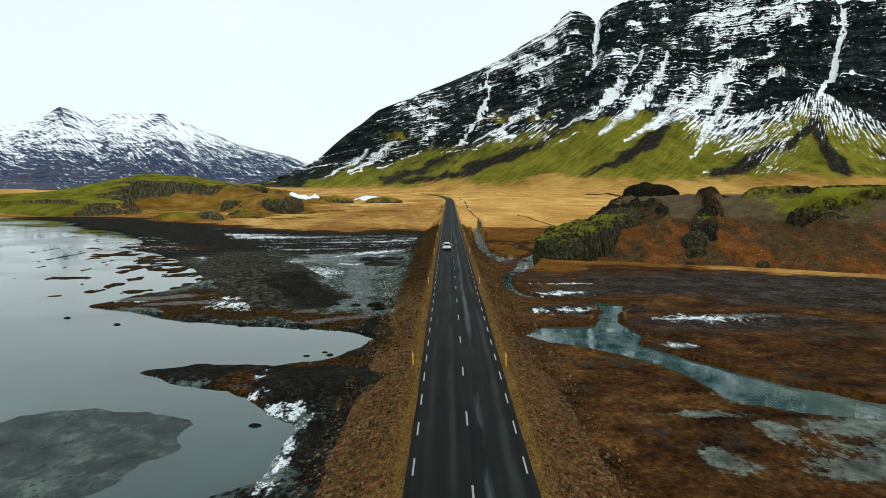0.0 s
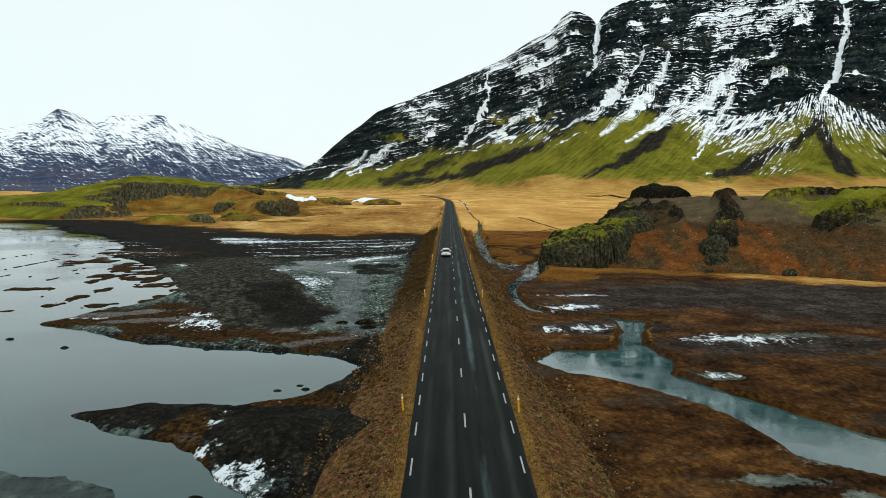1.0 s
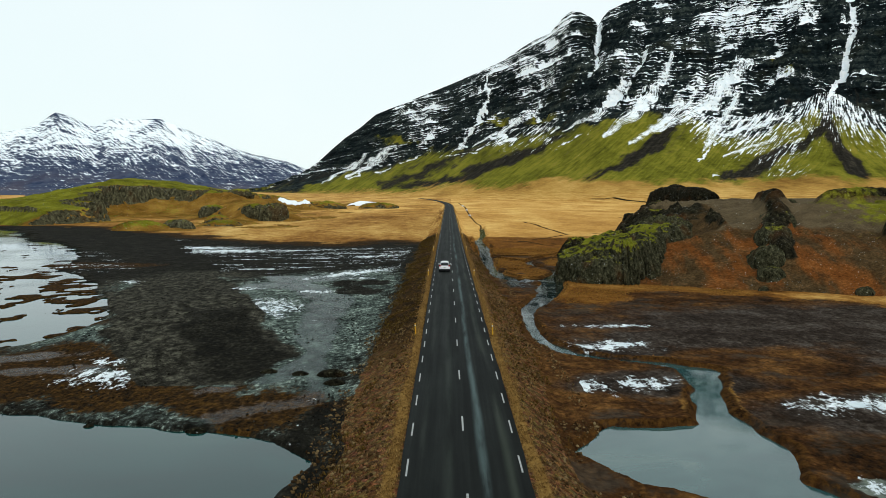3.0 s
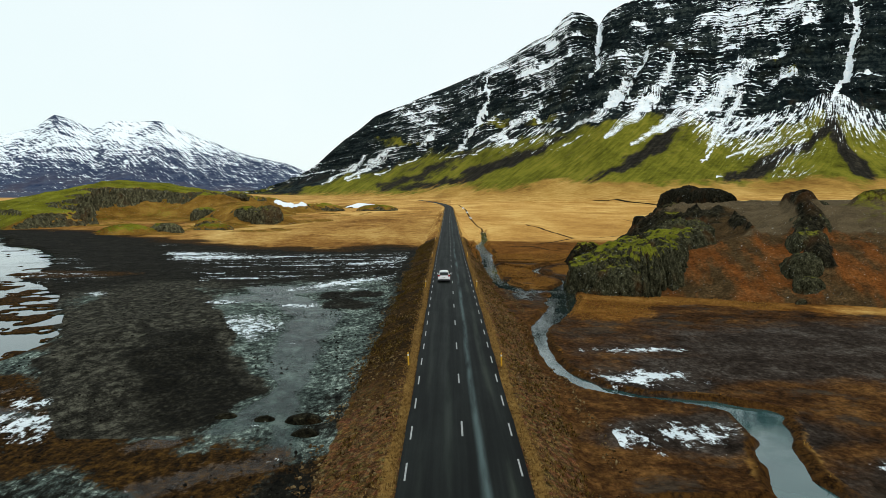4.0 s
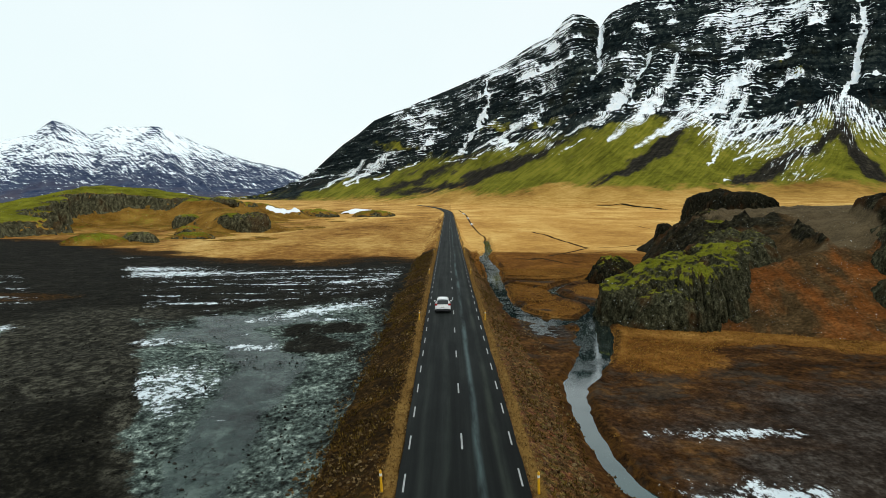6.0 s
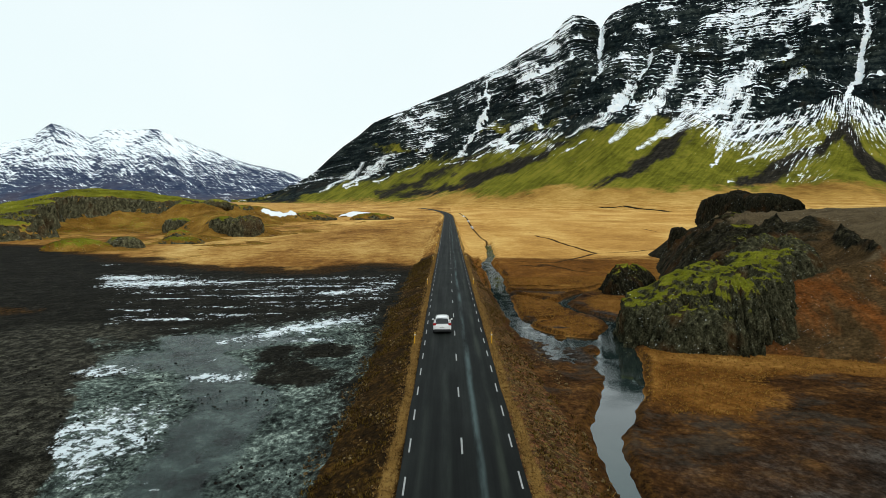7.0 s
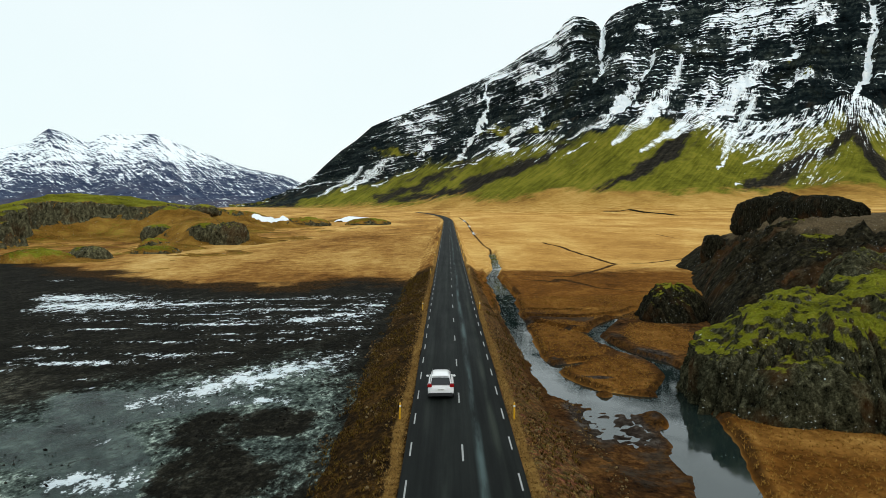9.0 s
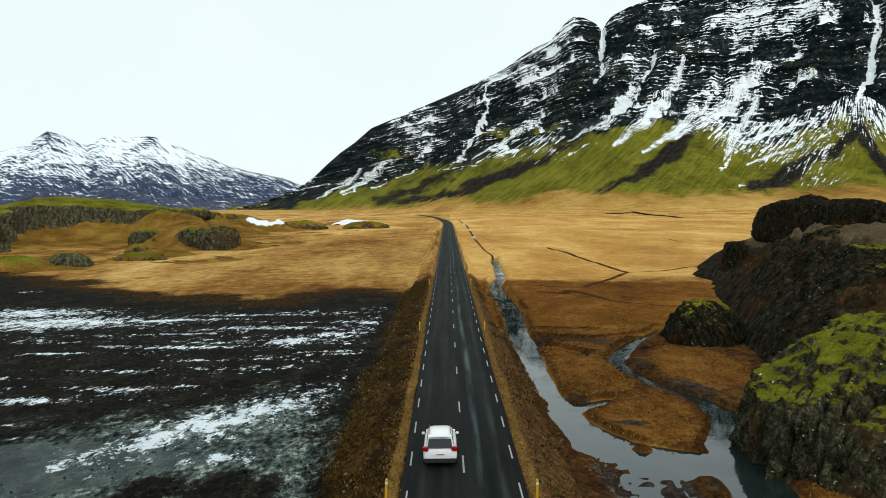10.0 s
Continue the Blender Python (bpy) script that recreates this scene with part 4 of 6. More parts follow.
def near_mountain():
    cols, rows = 940, 430
    u = np.linspace(-0.27, 0.62, cols)[None, :]
    s = np.linspace(0, 1, rows)[:, None]
    # bearings u = x / y; distances of toe, cliff foot and crest
    toe = curve(u, [(-0.27, 3300), (-0.20, 2500), (-0.10, 1500), (0, 1000), (0.1, 800), (0.25, 660), (0.45, 600), (0.7, 560)])
    mid = curve(u, [(-0.27, 3600), (-0.18, 3050), (-0.093, 2300), (0.045, 1560), (0.13, 1330), (0.185, 1200), (0.287, 1130), (0.39, 1080), (0.46, 1080), (0.55, 1000), (0.7, 950)])
    crest = curve(u, [(-0.27, 3800), (-0.18, 3250), (-0.14, 2950), (-0.077, 2600), (0, 2300), (0.073, 2000), (0.152, 1720), (0.223, 1620), (0.4, 1560), (0.7, 1450)])
    rise = curve(u, [(-0.27, -0.0046), (-0.235, -0.002), (-0.18, 0.016), (-0.093, 0.024), (-0.04, 0.036), (0.0, 0.046), (0.054, 0.060), (0.094, 0.066), (0.14, 0.072), (0.183, 0.090), (0.246, 0.086), (0.287, 0.084),
                     (0.33, 0.066), (0.366, 0.066), (0.412, 0.076), (0.438, 0.092), (0.46, 0.098), (0.495, 0.074), (0.524, 0.062), (0.7, 0.04)])
    height = curve(u, [(-0.27, -0.005), (-0.25, -0.003), (-0.232, -0.001), (-0.18, 0.022), (-0.164, 0.033), (-0.147, 0.048), (-0.129, 0.063), (-0.112, 0.074), (-0.091, 0.091), (-0.05, 0.107), (0.001, 0.127), (0.041, 0.144), (0.068, 0.156),
                       (0.088, 0.170), (0.107, 0.181), (0.122, 0.187), (0.131, 0.198), (0.140, 0.208), (0.148, 0.213), (0.160, 0.212), (0.174, 0.205), (0.181, 0.197), (0.186, 0.206), (0.193, 0.214), (0.212, 0.223), (0.232, 0.229), (0.30, 0.262), (0.42, 0.30), (0.7, 0.33)])
    zm, top = 13.4 + mid * rise, 13.4 + crest * height
    st = 0.34
    a, c = np.clip(s / st, 0, 1), np.clip((s - st) / (1 - st), 0, 1)
    y = np.where(s < st, toe + (mid - toe) * a, mid + (crest - mid) * c)
    x = u * y
    z = np.where(s < st, -2.5 + (zm + 2.5) * (0.12 * a + 0.88 * a ** 2.1), zm + (top - zm) * (c + 0.05 * np.sin(c * 9 + u * 20) * sstep(0, 0.2, c) * (1 - c)))
    v = (z - 13.4) / y * 1000
    U = u * 1000 + 0 * s
    lean = u + 0.045 * (1 - c) + 0.012 * fbm(u * 14, s * 5, 199, 3)
    rough = sstep(0.0, 0.16, c)
    # buttresses, spurs and gullies that lean down the slope
    gully = ridged(lean * 15, c * 0.8 + 0.3 * u, 211, 4)
    fall = fbm(lean * 60, c * 2.2, 201, 4)
    calm = 1 - 0.95 * sstep(0.86, 1, s)
    z = z + rough * calm * (24 * gully + 9 * fall)
    chutes = [[(181, 200, 3.5), (179, 175, 4.5), (179, 152, 4), (168, 143, 2)], [(47, 132, 2), (46, 110, 3.5), (41, 94, 4), (32, 81, 3), (22, 68, 4), (17, 54, 5), (4, 45, 2)],
              [(482, 230, 2.5), (484, 189, 4), (476, 153, 5), (471, 130, 5), (457, 103, 3)], [(239, 178, 3), (235, 161, 5), (216, 135, 6), (203, 116, 7), (187, 103, 4)],
              [(323, 104, 2), (326, 85, 2.2), (323, 56, 2.6), (304, 33, 1.6)], [(174, 73, 0.8), (147, 57, 1.2), (124, 49, 0.6)]]
    wu, wv = U + 5 * fbm(u * 90, s * 30, 221, 3), v + 5 * fbm(u * 60, s * 40, 223, 3)
    cut = np.full(U.shape, -99.0)
    for line in chutes:
        cut = np.maximum(cut, along(wu, wv, line))
    z = z - 14 * rough * sstep(-10, 3, cut) * calm
    # lava beds: level treads and steep risers, of uneven thickness
    bed = 13.5
    dip = 9 * fbm(u * 6, c * 1.5, 231, 3) + 8 * fbm(u * 22, c * 4, 233, 3) + 2.8 * fbm(u * 90, c * 9, 235, 3) - 150 * np.minimum(u, 0.17) + 60 * np.maximum(u - 0.45, 0)
    q = (z + dip) / bed
    q = q + 0.35 * np.sin(q * 1.9) + 0.25 * np.sin(q * 0.73 + 1)
    i, f = np.floor(q), q - np.floor(q)
    hard = 0.5 + 0.5 * vnoise(i * 3.71, u * 16 + i * 0.37 + 0 * s, 241)
    jump = sstep(0.30 + 0.3 * hard, 0.98, f) - f
    z = z + jump * bed * rough * calm * (0.45 + 0.75 * hard)
    z = z + rough * (1.0 * fbm(u * 260, s * 110, 251, 3) + 3 * fbm(u * 90, s * 35, 253, 3)) * calm
    z = z + (1 - rough) * sstep(0.1, 0.3, s) * (1.6 * fbm(lean * 60, s * 6, 255, 3))
    # how much snow lies, part by part: fields on gentle shelves, hardly any on the sheer faces
    big = fbm(lean * 22, v / 32, 261, 4)
    small = fbm(u * 95, v / 9.0, 263, 4, 0.62)
    shelves = [(323, 214, 46, 17), (415, 206, 44, 22), (334, 168, 26, 8), (423, 161, 40, 8), (443, 128, 30, 14), (397, 130, 26, 12), (232, 190, 24, 8), (75, 141, 56, 13), (112, 153, 26, 10), (155, 172, 22, 20)]
    hollows = [(212, 150, 14, 12), (262, 150, 22, 30), (330, 138, 36, 24), (500, 120, 34, 12), (40, 118, 40, 10), (-20, 98, 24, 6), (-45, 88, 22, 7), (0, 73, 34, 5), (95, 92, 36, 8), (355, 195, 40, 12)]
    faces = [(202, 182, 22, 22), (311, 183, 17, 22), (410, 149, 62, 12), (401, 106, 52, 11), (514, 170, 32, 60), (284, 218, 24, 20), (147, 146, 14, 9), (130, 97, 24, 14), (114, 66, 40, 12), (-130, 50, 44, 26), (375, 172, 22, 12), (455, 190, 14, 36), (60, 100, 22, 8), (-80, 62, 30, 12)]
    more = 1.05 * big - 0.30 * gully - 0.12 + 0.55 * small + 0.55 * np.clip(blobs(U, v, [(110, 120, 110, 55), (260, 120, 110, 45)]), 0, 0.6)
    more = more + 1.05 * np.clip(blobs(U, v, shelves), 0, 0.6) + 0.9 * np.clip(blobs(U, v, hollows), 0, 0.6)
    more = more + 0.22 * sstep(125, 165, v)
    more = more - 1.5 * np.clip(blobs(U + 8 * small, v + 6 * big, faces), 0, 0.6)
    more = np.maximum(more, -0.75)
    more = np.where(s < st, -3.0, more - 0.9 * (1 - sstep(0.0, 0.10, c)))
    bed2 = (z + dip * 0.8 + 5 * fbm(u * 30, c * 5, 279, 3)) / 5.0
    crumb = fbm(u * 110, v / 5.0, 277, 3, 0.6)
    snow = np.maximum(-1.0, np.clip((cut - 1.2) / 5, -1, 0.30) - 0.05 + 0.6 * crumb + 0.2 * fall)
    # streaked snow that pours down the gullies and spreads over the talus
    pours = [[(270, 165, 3), (257, 132, 10), (246, 109, 14), (228, 92, 13), (205, 78, 9), (185, 62, 3)],
             [(300, 128, 4), (276, 92, 10), (256, 74, 8), (220, 53, 3)],
             [(364, 152, 5), (328, 121, 17), (300, 96, 17), (276, 82, 10), (256, 70, 3)],
             [(345, 112, 7), (330, 88, 13), (318, 66, 9), (306, 44, 2)],
             [(204, 118, 4), (194, 104, 10), (180, 90, 9), (160, 79, 4), (138, 69, 1.5)]]
    arms = [[(457, 104, 1.5), (432, 82, 3), (379, 54, 4), (333, 38, 1.5)], [(457, 104, 1.5), (418, 89, 4), (366, 72, 8), (318, 60, 4)],
            [(459, 102, 1.5), (478, 88, 4.5), (508, 76, 6), (540, 62, 3)], [(463, 96, 2), (488, 70, 4), (515, 43, 2)], [(565, 150, 6), (545, 105, 12), (518, 70, 8), (505, 50, 2)],
            [(120, 112, 2), (95, 90, 6), (60, 66, 4), (28, 50, 1)], [(-60, 52, 4), (-82, 38, 6), (-127, 15, 3)], [(-100, 40, 3), (-130, 22, 5), (-160, 6, 2)]]
    fan_t, fan_l, near = np.full(U.shape, 9.0), np.zeros(U.shape), np.full(U.shape, 9.0)
    for k, line in enumerate(pours + arms):
        t, l = flow(U + 4 * fbm(u * 60, s * 20, 500 + k, 3), v + 4 * fbm(u * 50, s * 24, 540 + k, 3), line)
        closer = np.abs(t) < near
        fan_t, fan_l, near = np.where(closer, t + 5.3 * k, fan_t), np.where(closer, l, fan_l), np.minimum(near, np.abs(t))
    low_snow = 24 + 16 * fbm(u * 24, s, 480, 3)
    fan = np.clip(1 - near ** 1.5, -2, 1) - 1.2 * sstep(0, 22, low_snow + 18 - v) * (U > -20) + 0.45 * crumb - 0.8 * sstep(350, 430, U)
    slant = curve(u, [(-0.2, 1.6), (0.1, 1.3), (0.3, 0.9), (0.42, 0.9), (0.455, 0.3), (0.47, -0.3), (0.52, -0.9), (0.7, -0.6)])
    side = u - slant * (v - 50) / 1000
    threads = np.where((s < st + 0.04) & (v > 12), -0.58 + 0.40 * sstep(26, 85, v) + 0.9 * np.clip(fbm(u * 12, s * 6, 487, 3), -0.5, 0.5) - 0.2 * (1 - sstep(60, 200, U)), -2.0)
    bits = [[(-127, 14, 1.0), (-100, 24, 1.3)], [(-90, 20, 1.2), (-75, 26, 1.4)], [(-60, 30, 0.8), (-36, 42, 1.0)], [(-8, 38, 0.8), (34, 46, 1.0)], [(60, 56, 2.4), (82, 62, 2.0)], [(36, 48, 1), (70, 66, 1.6)], [(318, 14, 1), (327, 15, 1)], [(398, 23, 1.4), (402, 23, 1.4)]]
    for line in bits:
        snow = np.maximum(snow, along(wu, wv, line) / 4 - 0.10 + 0.45 * crumb)
    snow = np.where(s < 0.12, -1, np.clip(snow, -1, 1))
    screes = [[(292, 104, 3), (274, 78, 5), (257, 56, 9), (214, 30, 7), (181, 17, 3), (161, 12, 1)], [(454, 96, 3), (453, 70, 6), (413, 48, 7), (372, 24, 8), (330, 13, 4)], [(456, 88, 4), (469, 48, 10), (486, 24, 12), (500, 14, 4)],
              [(140, 62, 2), (127, 57, 4), (74, 34, 8), (7, 12, 6), (-84, 2, 2)], [(41, 51, 2), (0, 32, 4), (-40, 15, 5), (-84, 3, 2)], [(186, 22, 1.5), (161, 14, 1.5)], [(410, 6, 1.5), (440, 3, 2), (470, 2, 1.5)], [(530, 44, 3), (560, 24, 5), (600, 8, 3)]]
    su, sv = U + 9 * fbm(u * 45, s * 14, 291, 4), v + 7 * fbm(u * 40, s * 20, 293, 4)
    scree = np.full(U.shape, -99.0)
    for line in screes:
        scree = np.maximum(scree, along(su, sv, line))
    lines = ridged(side * 60 + 0.7 * fbm(u * 20, s * 7, 295, 3), v / 60 + 0 * u, 297, 3)
    scree = np.maximum(np.clip(scree / 6, -1, 0.8) + 0.35 * (lines - 0.3), 1.0 * lines * sstep(0.14, 0.34, s) - 0.80)
    scree = np.where(c > 0.12, -1, scree)
    gtop = curve(u, [(-0.27, -8), (-0.17, 2), (-0.14, 15), (-0.083, 19), (-0.05, 32), (0, 45), (0.054, 57), (0.094, 60), (0.14, 68), (0.183, 80), (0.213, 76), (0.246, 86), (0.289, 84), (0.33, 62), (0.366, 66), (0.412, 74), (0.438, 90), (0.465, 87), (0.495, 70), (0.524, 62), (0.7, 50)])
    green = (gtop - v + 12 * fbm(u * 30, s * 10, 281, 4)) / 14
    green = np.maximum(green, 0.8 * blobs(U, v, [(404, 126, 16, 9), (390, 160, 9, 7), (110, 84, 36, 8), (60, 78, 36, 8), (-60, 56, 40, 10), (560, 130, 20, 14)]) - 0.55 + 0.35 * crumb)
    gold = (curve(u, [(-0.24, -9), (-0.15, -5), (-0.06, 0), (0.05, 6), (0.19, 9), (0.26, 9), (0.41, 10), (0.5, 7), (0.7, 7)]) - v + 10 * fbm(u * 16, s * 8, 301, 4) * sstep(-200, 0, U)) / 9
    ditch = along(x, y, [(140, 817, 1.5), (149, 800, 2.2), (159, 803, 1.8), (164, 770, 2.0), (174, 738, 1.8), (178, 687, 1.8), (176, 640, 1.6)]) / 2 + 0.2
    return grid_mesh("mountain", x, y, z, dict(ditch=ditch, snow=snow, green=green, scree=scree, gold=gold, bed=q, bed_fine=bed2, bearing=u, more=more, fan=fan, fan_across=fan_t, fan_along=fan_l, side=side, rise=v, threads=threads), MOUNTAIN)


tagged(near_mountain(), "dark basalt mountain with snowy ledges and mossy scree", "mountain", kind="structure")


def far_mountain():
    cols, rows = 540, 210
    u = np.linspace(-0.80, -0.10, cols)[None, :]
    s = np.linspace(0, 1, rows)[:, None]
    foot = curve(u, [(-0.80, 1400), (-0.42, 1500), (-0.33, 2600), (-0.25, 3800), (-0.10, 3900)])
    t = np.clip((s - 0.12) / 0.88, 0, 1)
    y = np.where(s < 0.12, foot + (3900 - foot) * s / 0.12, 3900 + 980 * t)
    x = u * y * 4800 / 4880
    top = 13.4 + 4880 * curve(u, [(-0.80, 0.062), (-0.62, 0.066), (-0.56, 0.073), (-0.541, 0.075), (-0.521, 0.081), (-0.508, 0.090), (-0.500, 0.094), (-0.483, 0.0895), (-0.465, 0.082), (-0.451, 0.077), (-0.446, 0.080), (-0.433, 0.0865),
                                  (-0.420, 0.0885), (-0.395, 0.0865), (-0.375, 0.0878), (-0.367, 0.088), (-0.354, 0.083), (-0.333, 0.074), (-0.308, 0.064), (-0.277, 0.052), (-0.245, 0.042), (-0.208, 0.035), (-0.183, 0.025), (-0.15, 0.012), (-0.10, 0.0)])
    prof = np.where(s < 0.12, 0.04 * s / 0.12, 0.04 + 0.96 * (0.34 * t + 0.66 * t ** 1.4))
    lean = u + 0.05 * s
    rib = ridged(lean * 30 + 0.5 * fbm(u * 14, s * 6, 311, 3), s * 1.8, 317, 5)
    diag = ridged(u * 110 + 30 * s, s * 7 - u * 16, 325, 4)
    z = top * prof - 1.5
    calm = 1 - 0.85 * sstep(0.8, 1, s)
    z = z + calm * (20 * rib * sstep(0.1, 0.5, s) + 9 * fbm(u * 90, s * 25, 319, 3) * sstep(0.1, 0.4, s))
    # a second, nearer crest runs down from the pointed peak
    spur = along(u + 0 * s, s + 0 * u, [(-0.50, 0.95, 0.05), (-0.46, 0.80, 0.05), (-0.40, 0.62, 0.05), (-0.33, 0.46, 0.05)])
    z = z + 16 * sstep(-0.06, 0.05, spur)
    bed = 15.0
    q = (z + 26 * fbm(u * 8, s * 2, 321, 3) + 8 * fbm(u * 40, s * 5, 323, 3)) / bed
    f = q - np.floor(q)
    tread = sstep(0.3, 0.9, f) - f
    z = z + 0.35 * tread * bed * calm
    h = z / 440
    snow = -0.70 + 0.80 * sstep(0.08, 0.92, h) + 0.28 * s - 0.22 * rib + 0.22 * diag - 0.35 * tread + 0.30 * fbm(u * 90 + 24 * s, s * 20, 331, 3, 0.6)
    snow = snow - 0.22 * sstep(0.93, 1, s) - 0.55 * sstep(0.78, 0.95, s) * (np.exp(-((u + 0.500) / 0.020) ** 2) + 0.7 * np.exp(-((u + 0.366) / 0.012) ** 2))
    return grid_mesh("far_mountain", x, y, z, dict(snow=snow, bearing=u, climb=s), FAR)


tagged(far_mountain(), "distant mountains coloured haze-blue, covered with streaky snow", "mountain", kind="structure")


# ---- rocky hillside on the east ----
def slope_of(z, xs, ys):
    gy_, gx_ = np.gradient(z, ys, xs)
    return np.hypot(gx_, gy_)


def hillside():
    xs, ys = spread(17, 18, 96, 420, 0.46, 1.06), spread(60, 132, 285, 420, 0.54, 1.06)
    x, y = np.meshgrid(xs, ys)
    d = inside(x + 3 * fbm(x * 0.07, y * 0.07, 401, 4), y + 3 * fbm(x * 0.07, y * 0.07, 403, 4), HILL_FOOT)
    dd = np.clip(d, 0, 200)
    rise = 12.4 * (0.9 * np.clip(dd / 32, 0, 1) + 0.1 * sstep(0, 60, dd))
    cone = 12.3 * (1 - np.exp(-dd / 7.5))
    cone = cone + (11.5 * (1 - np.exp(-dd / 13)) - cone) * sstep(225, 250, y)
    rise = np.where(y > 195, cone, rise + (cone - rise) * sstep(170, 195, y))
    z = -2.3 + np.where(d > 0, rise + 0.5 * sstep(0, 1, d), d * 0.4)
    gullies = ridged(x * 0.10 + 0.4 * fbm(x * 0.1, y * 0.1, 405, 3), y * 0.02, 407, 4)
    face = sstep(2, 8, d) * (1 - sstep(27, 36, d))
    z = z + face * (0.45 * gullies * (1 - sstep(176, 196, y)) + 0.45 * fbm(x * 0.35, y * 0.35, 409, 4))
    wx, wy = x + 1.5 * fbm(x * 0.3, y * 0.3, 417, 3), y + 1.5 * fbm(x * 0.3, y * 0.3, 419, 3)
    ribs = np.maximum.reduce([along(wx, wy, [(52, 157, 1.8), (54.5, 166, 1.6), (58, 176, 1.9), (60.5, 185, 2.4)]), along(wx, wy, [(47.5, 172, 0.5), (49, 182, 0.8)]),
                              along(wx, wy, [(70, 158, 2.0), (80, 166, 5.0), (96, 166, 6.0), (104, 156, 3.5)]), along(wx, wy, [(68, 176, 2.0), (78, 182, 4.0), (96, 178, 5)]),
                              along(wx, wy, [(112, 150, 3.0), (120, 160, 6.0), (150, 150, 8.0)])])
    z = z + sstep(-1.2, 1.6, ribs) * (2.1 + 0.8 * ridged(x * 0.3, y * 0.3, 421, 3)) + 0.25 * fbm(x * 1.2, y * 1.2, 423, 3) * face
    dark = sstep(174, 200, y) * (1 - sstep(24, 34, d + 12 * sstep(188, 204, y))) * (1 - 0.8 * sstep(46, 56, x) * (1 - sstep(198, 222, y)))
    n2 = fbm(x * 0.2, y * 0.2, 411, 3)
    z = z + np.clip(dark, 0, 1) * sstep(1, 5, d) * (1 - 0.8 * sstep(236, 262, y)) * (1.5 * ridged(x * 0.22, y * 0.16, 425, 4) + 0.8 * ridged(x * 0.6, y * 0.5, 429, 3) + 0.6 * fbm(x * 0.9, y * 0.9, 427, 3))
    moss = blobs(x, y, [(80, 170, 12, 9), (72, 180, 6, 5), (100, 166, 10, 8)]) * 1.0 - 0.15 + 0.5 * n2
    earth = 0.8 - 1.8 * dark + 0.7 * fbm(x * 0.12, y * 0.05, 413, 4) - 1.6 * sstep(-0.8, 0.8, ribs)
    turf = 0.8 - np.abs(d - 1.8) / 2.2 + 1.0 * n2 - 2.2 * sstep(172, 186, y)
    turf = np.maximum(turf, sstep(45, 70, d) * 0.9 - 0.5)
    gravel = sstep(18, 25, d + 11 * sstep(188, 204, y)) * (1 - sstep(46, 72, d)) * 1.6 - 0.7 - 1.6 * sstep(-0.8, 0.8, ribs) + 0.3 * n2
    return grid_mesh("hillside", x, y, z, dict(moss=moss, earth=earth, turf=turf, gravel=gravel), HILL)


tagged(hillside(), "red-brown eroded earth bank with dark rock and moss", "hill", kind="structure")


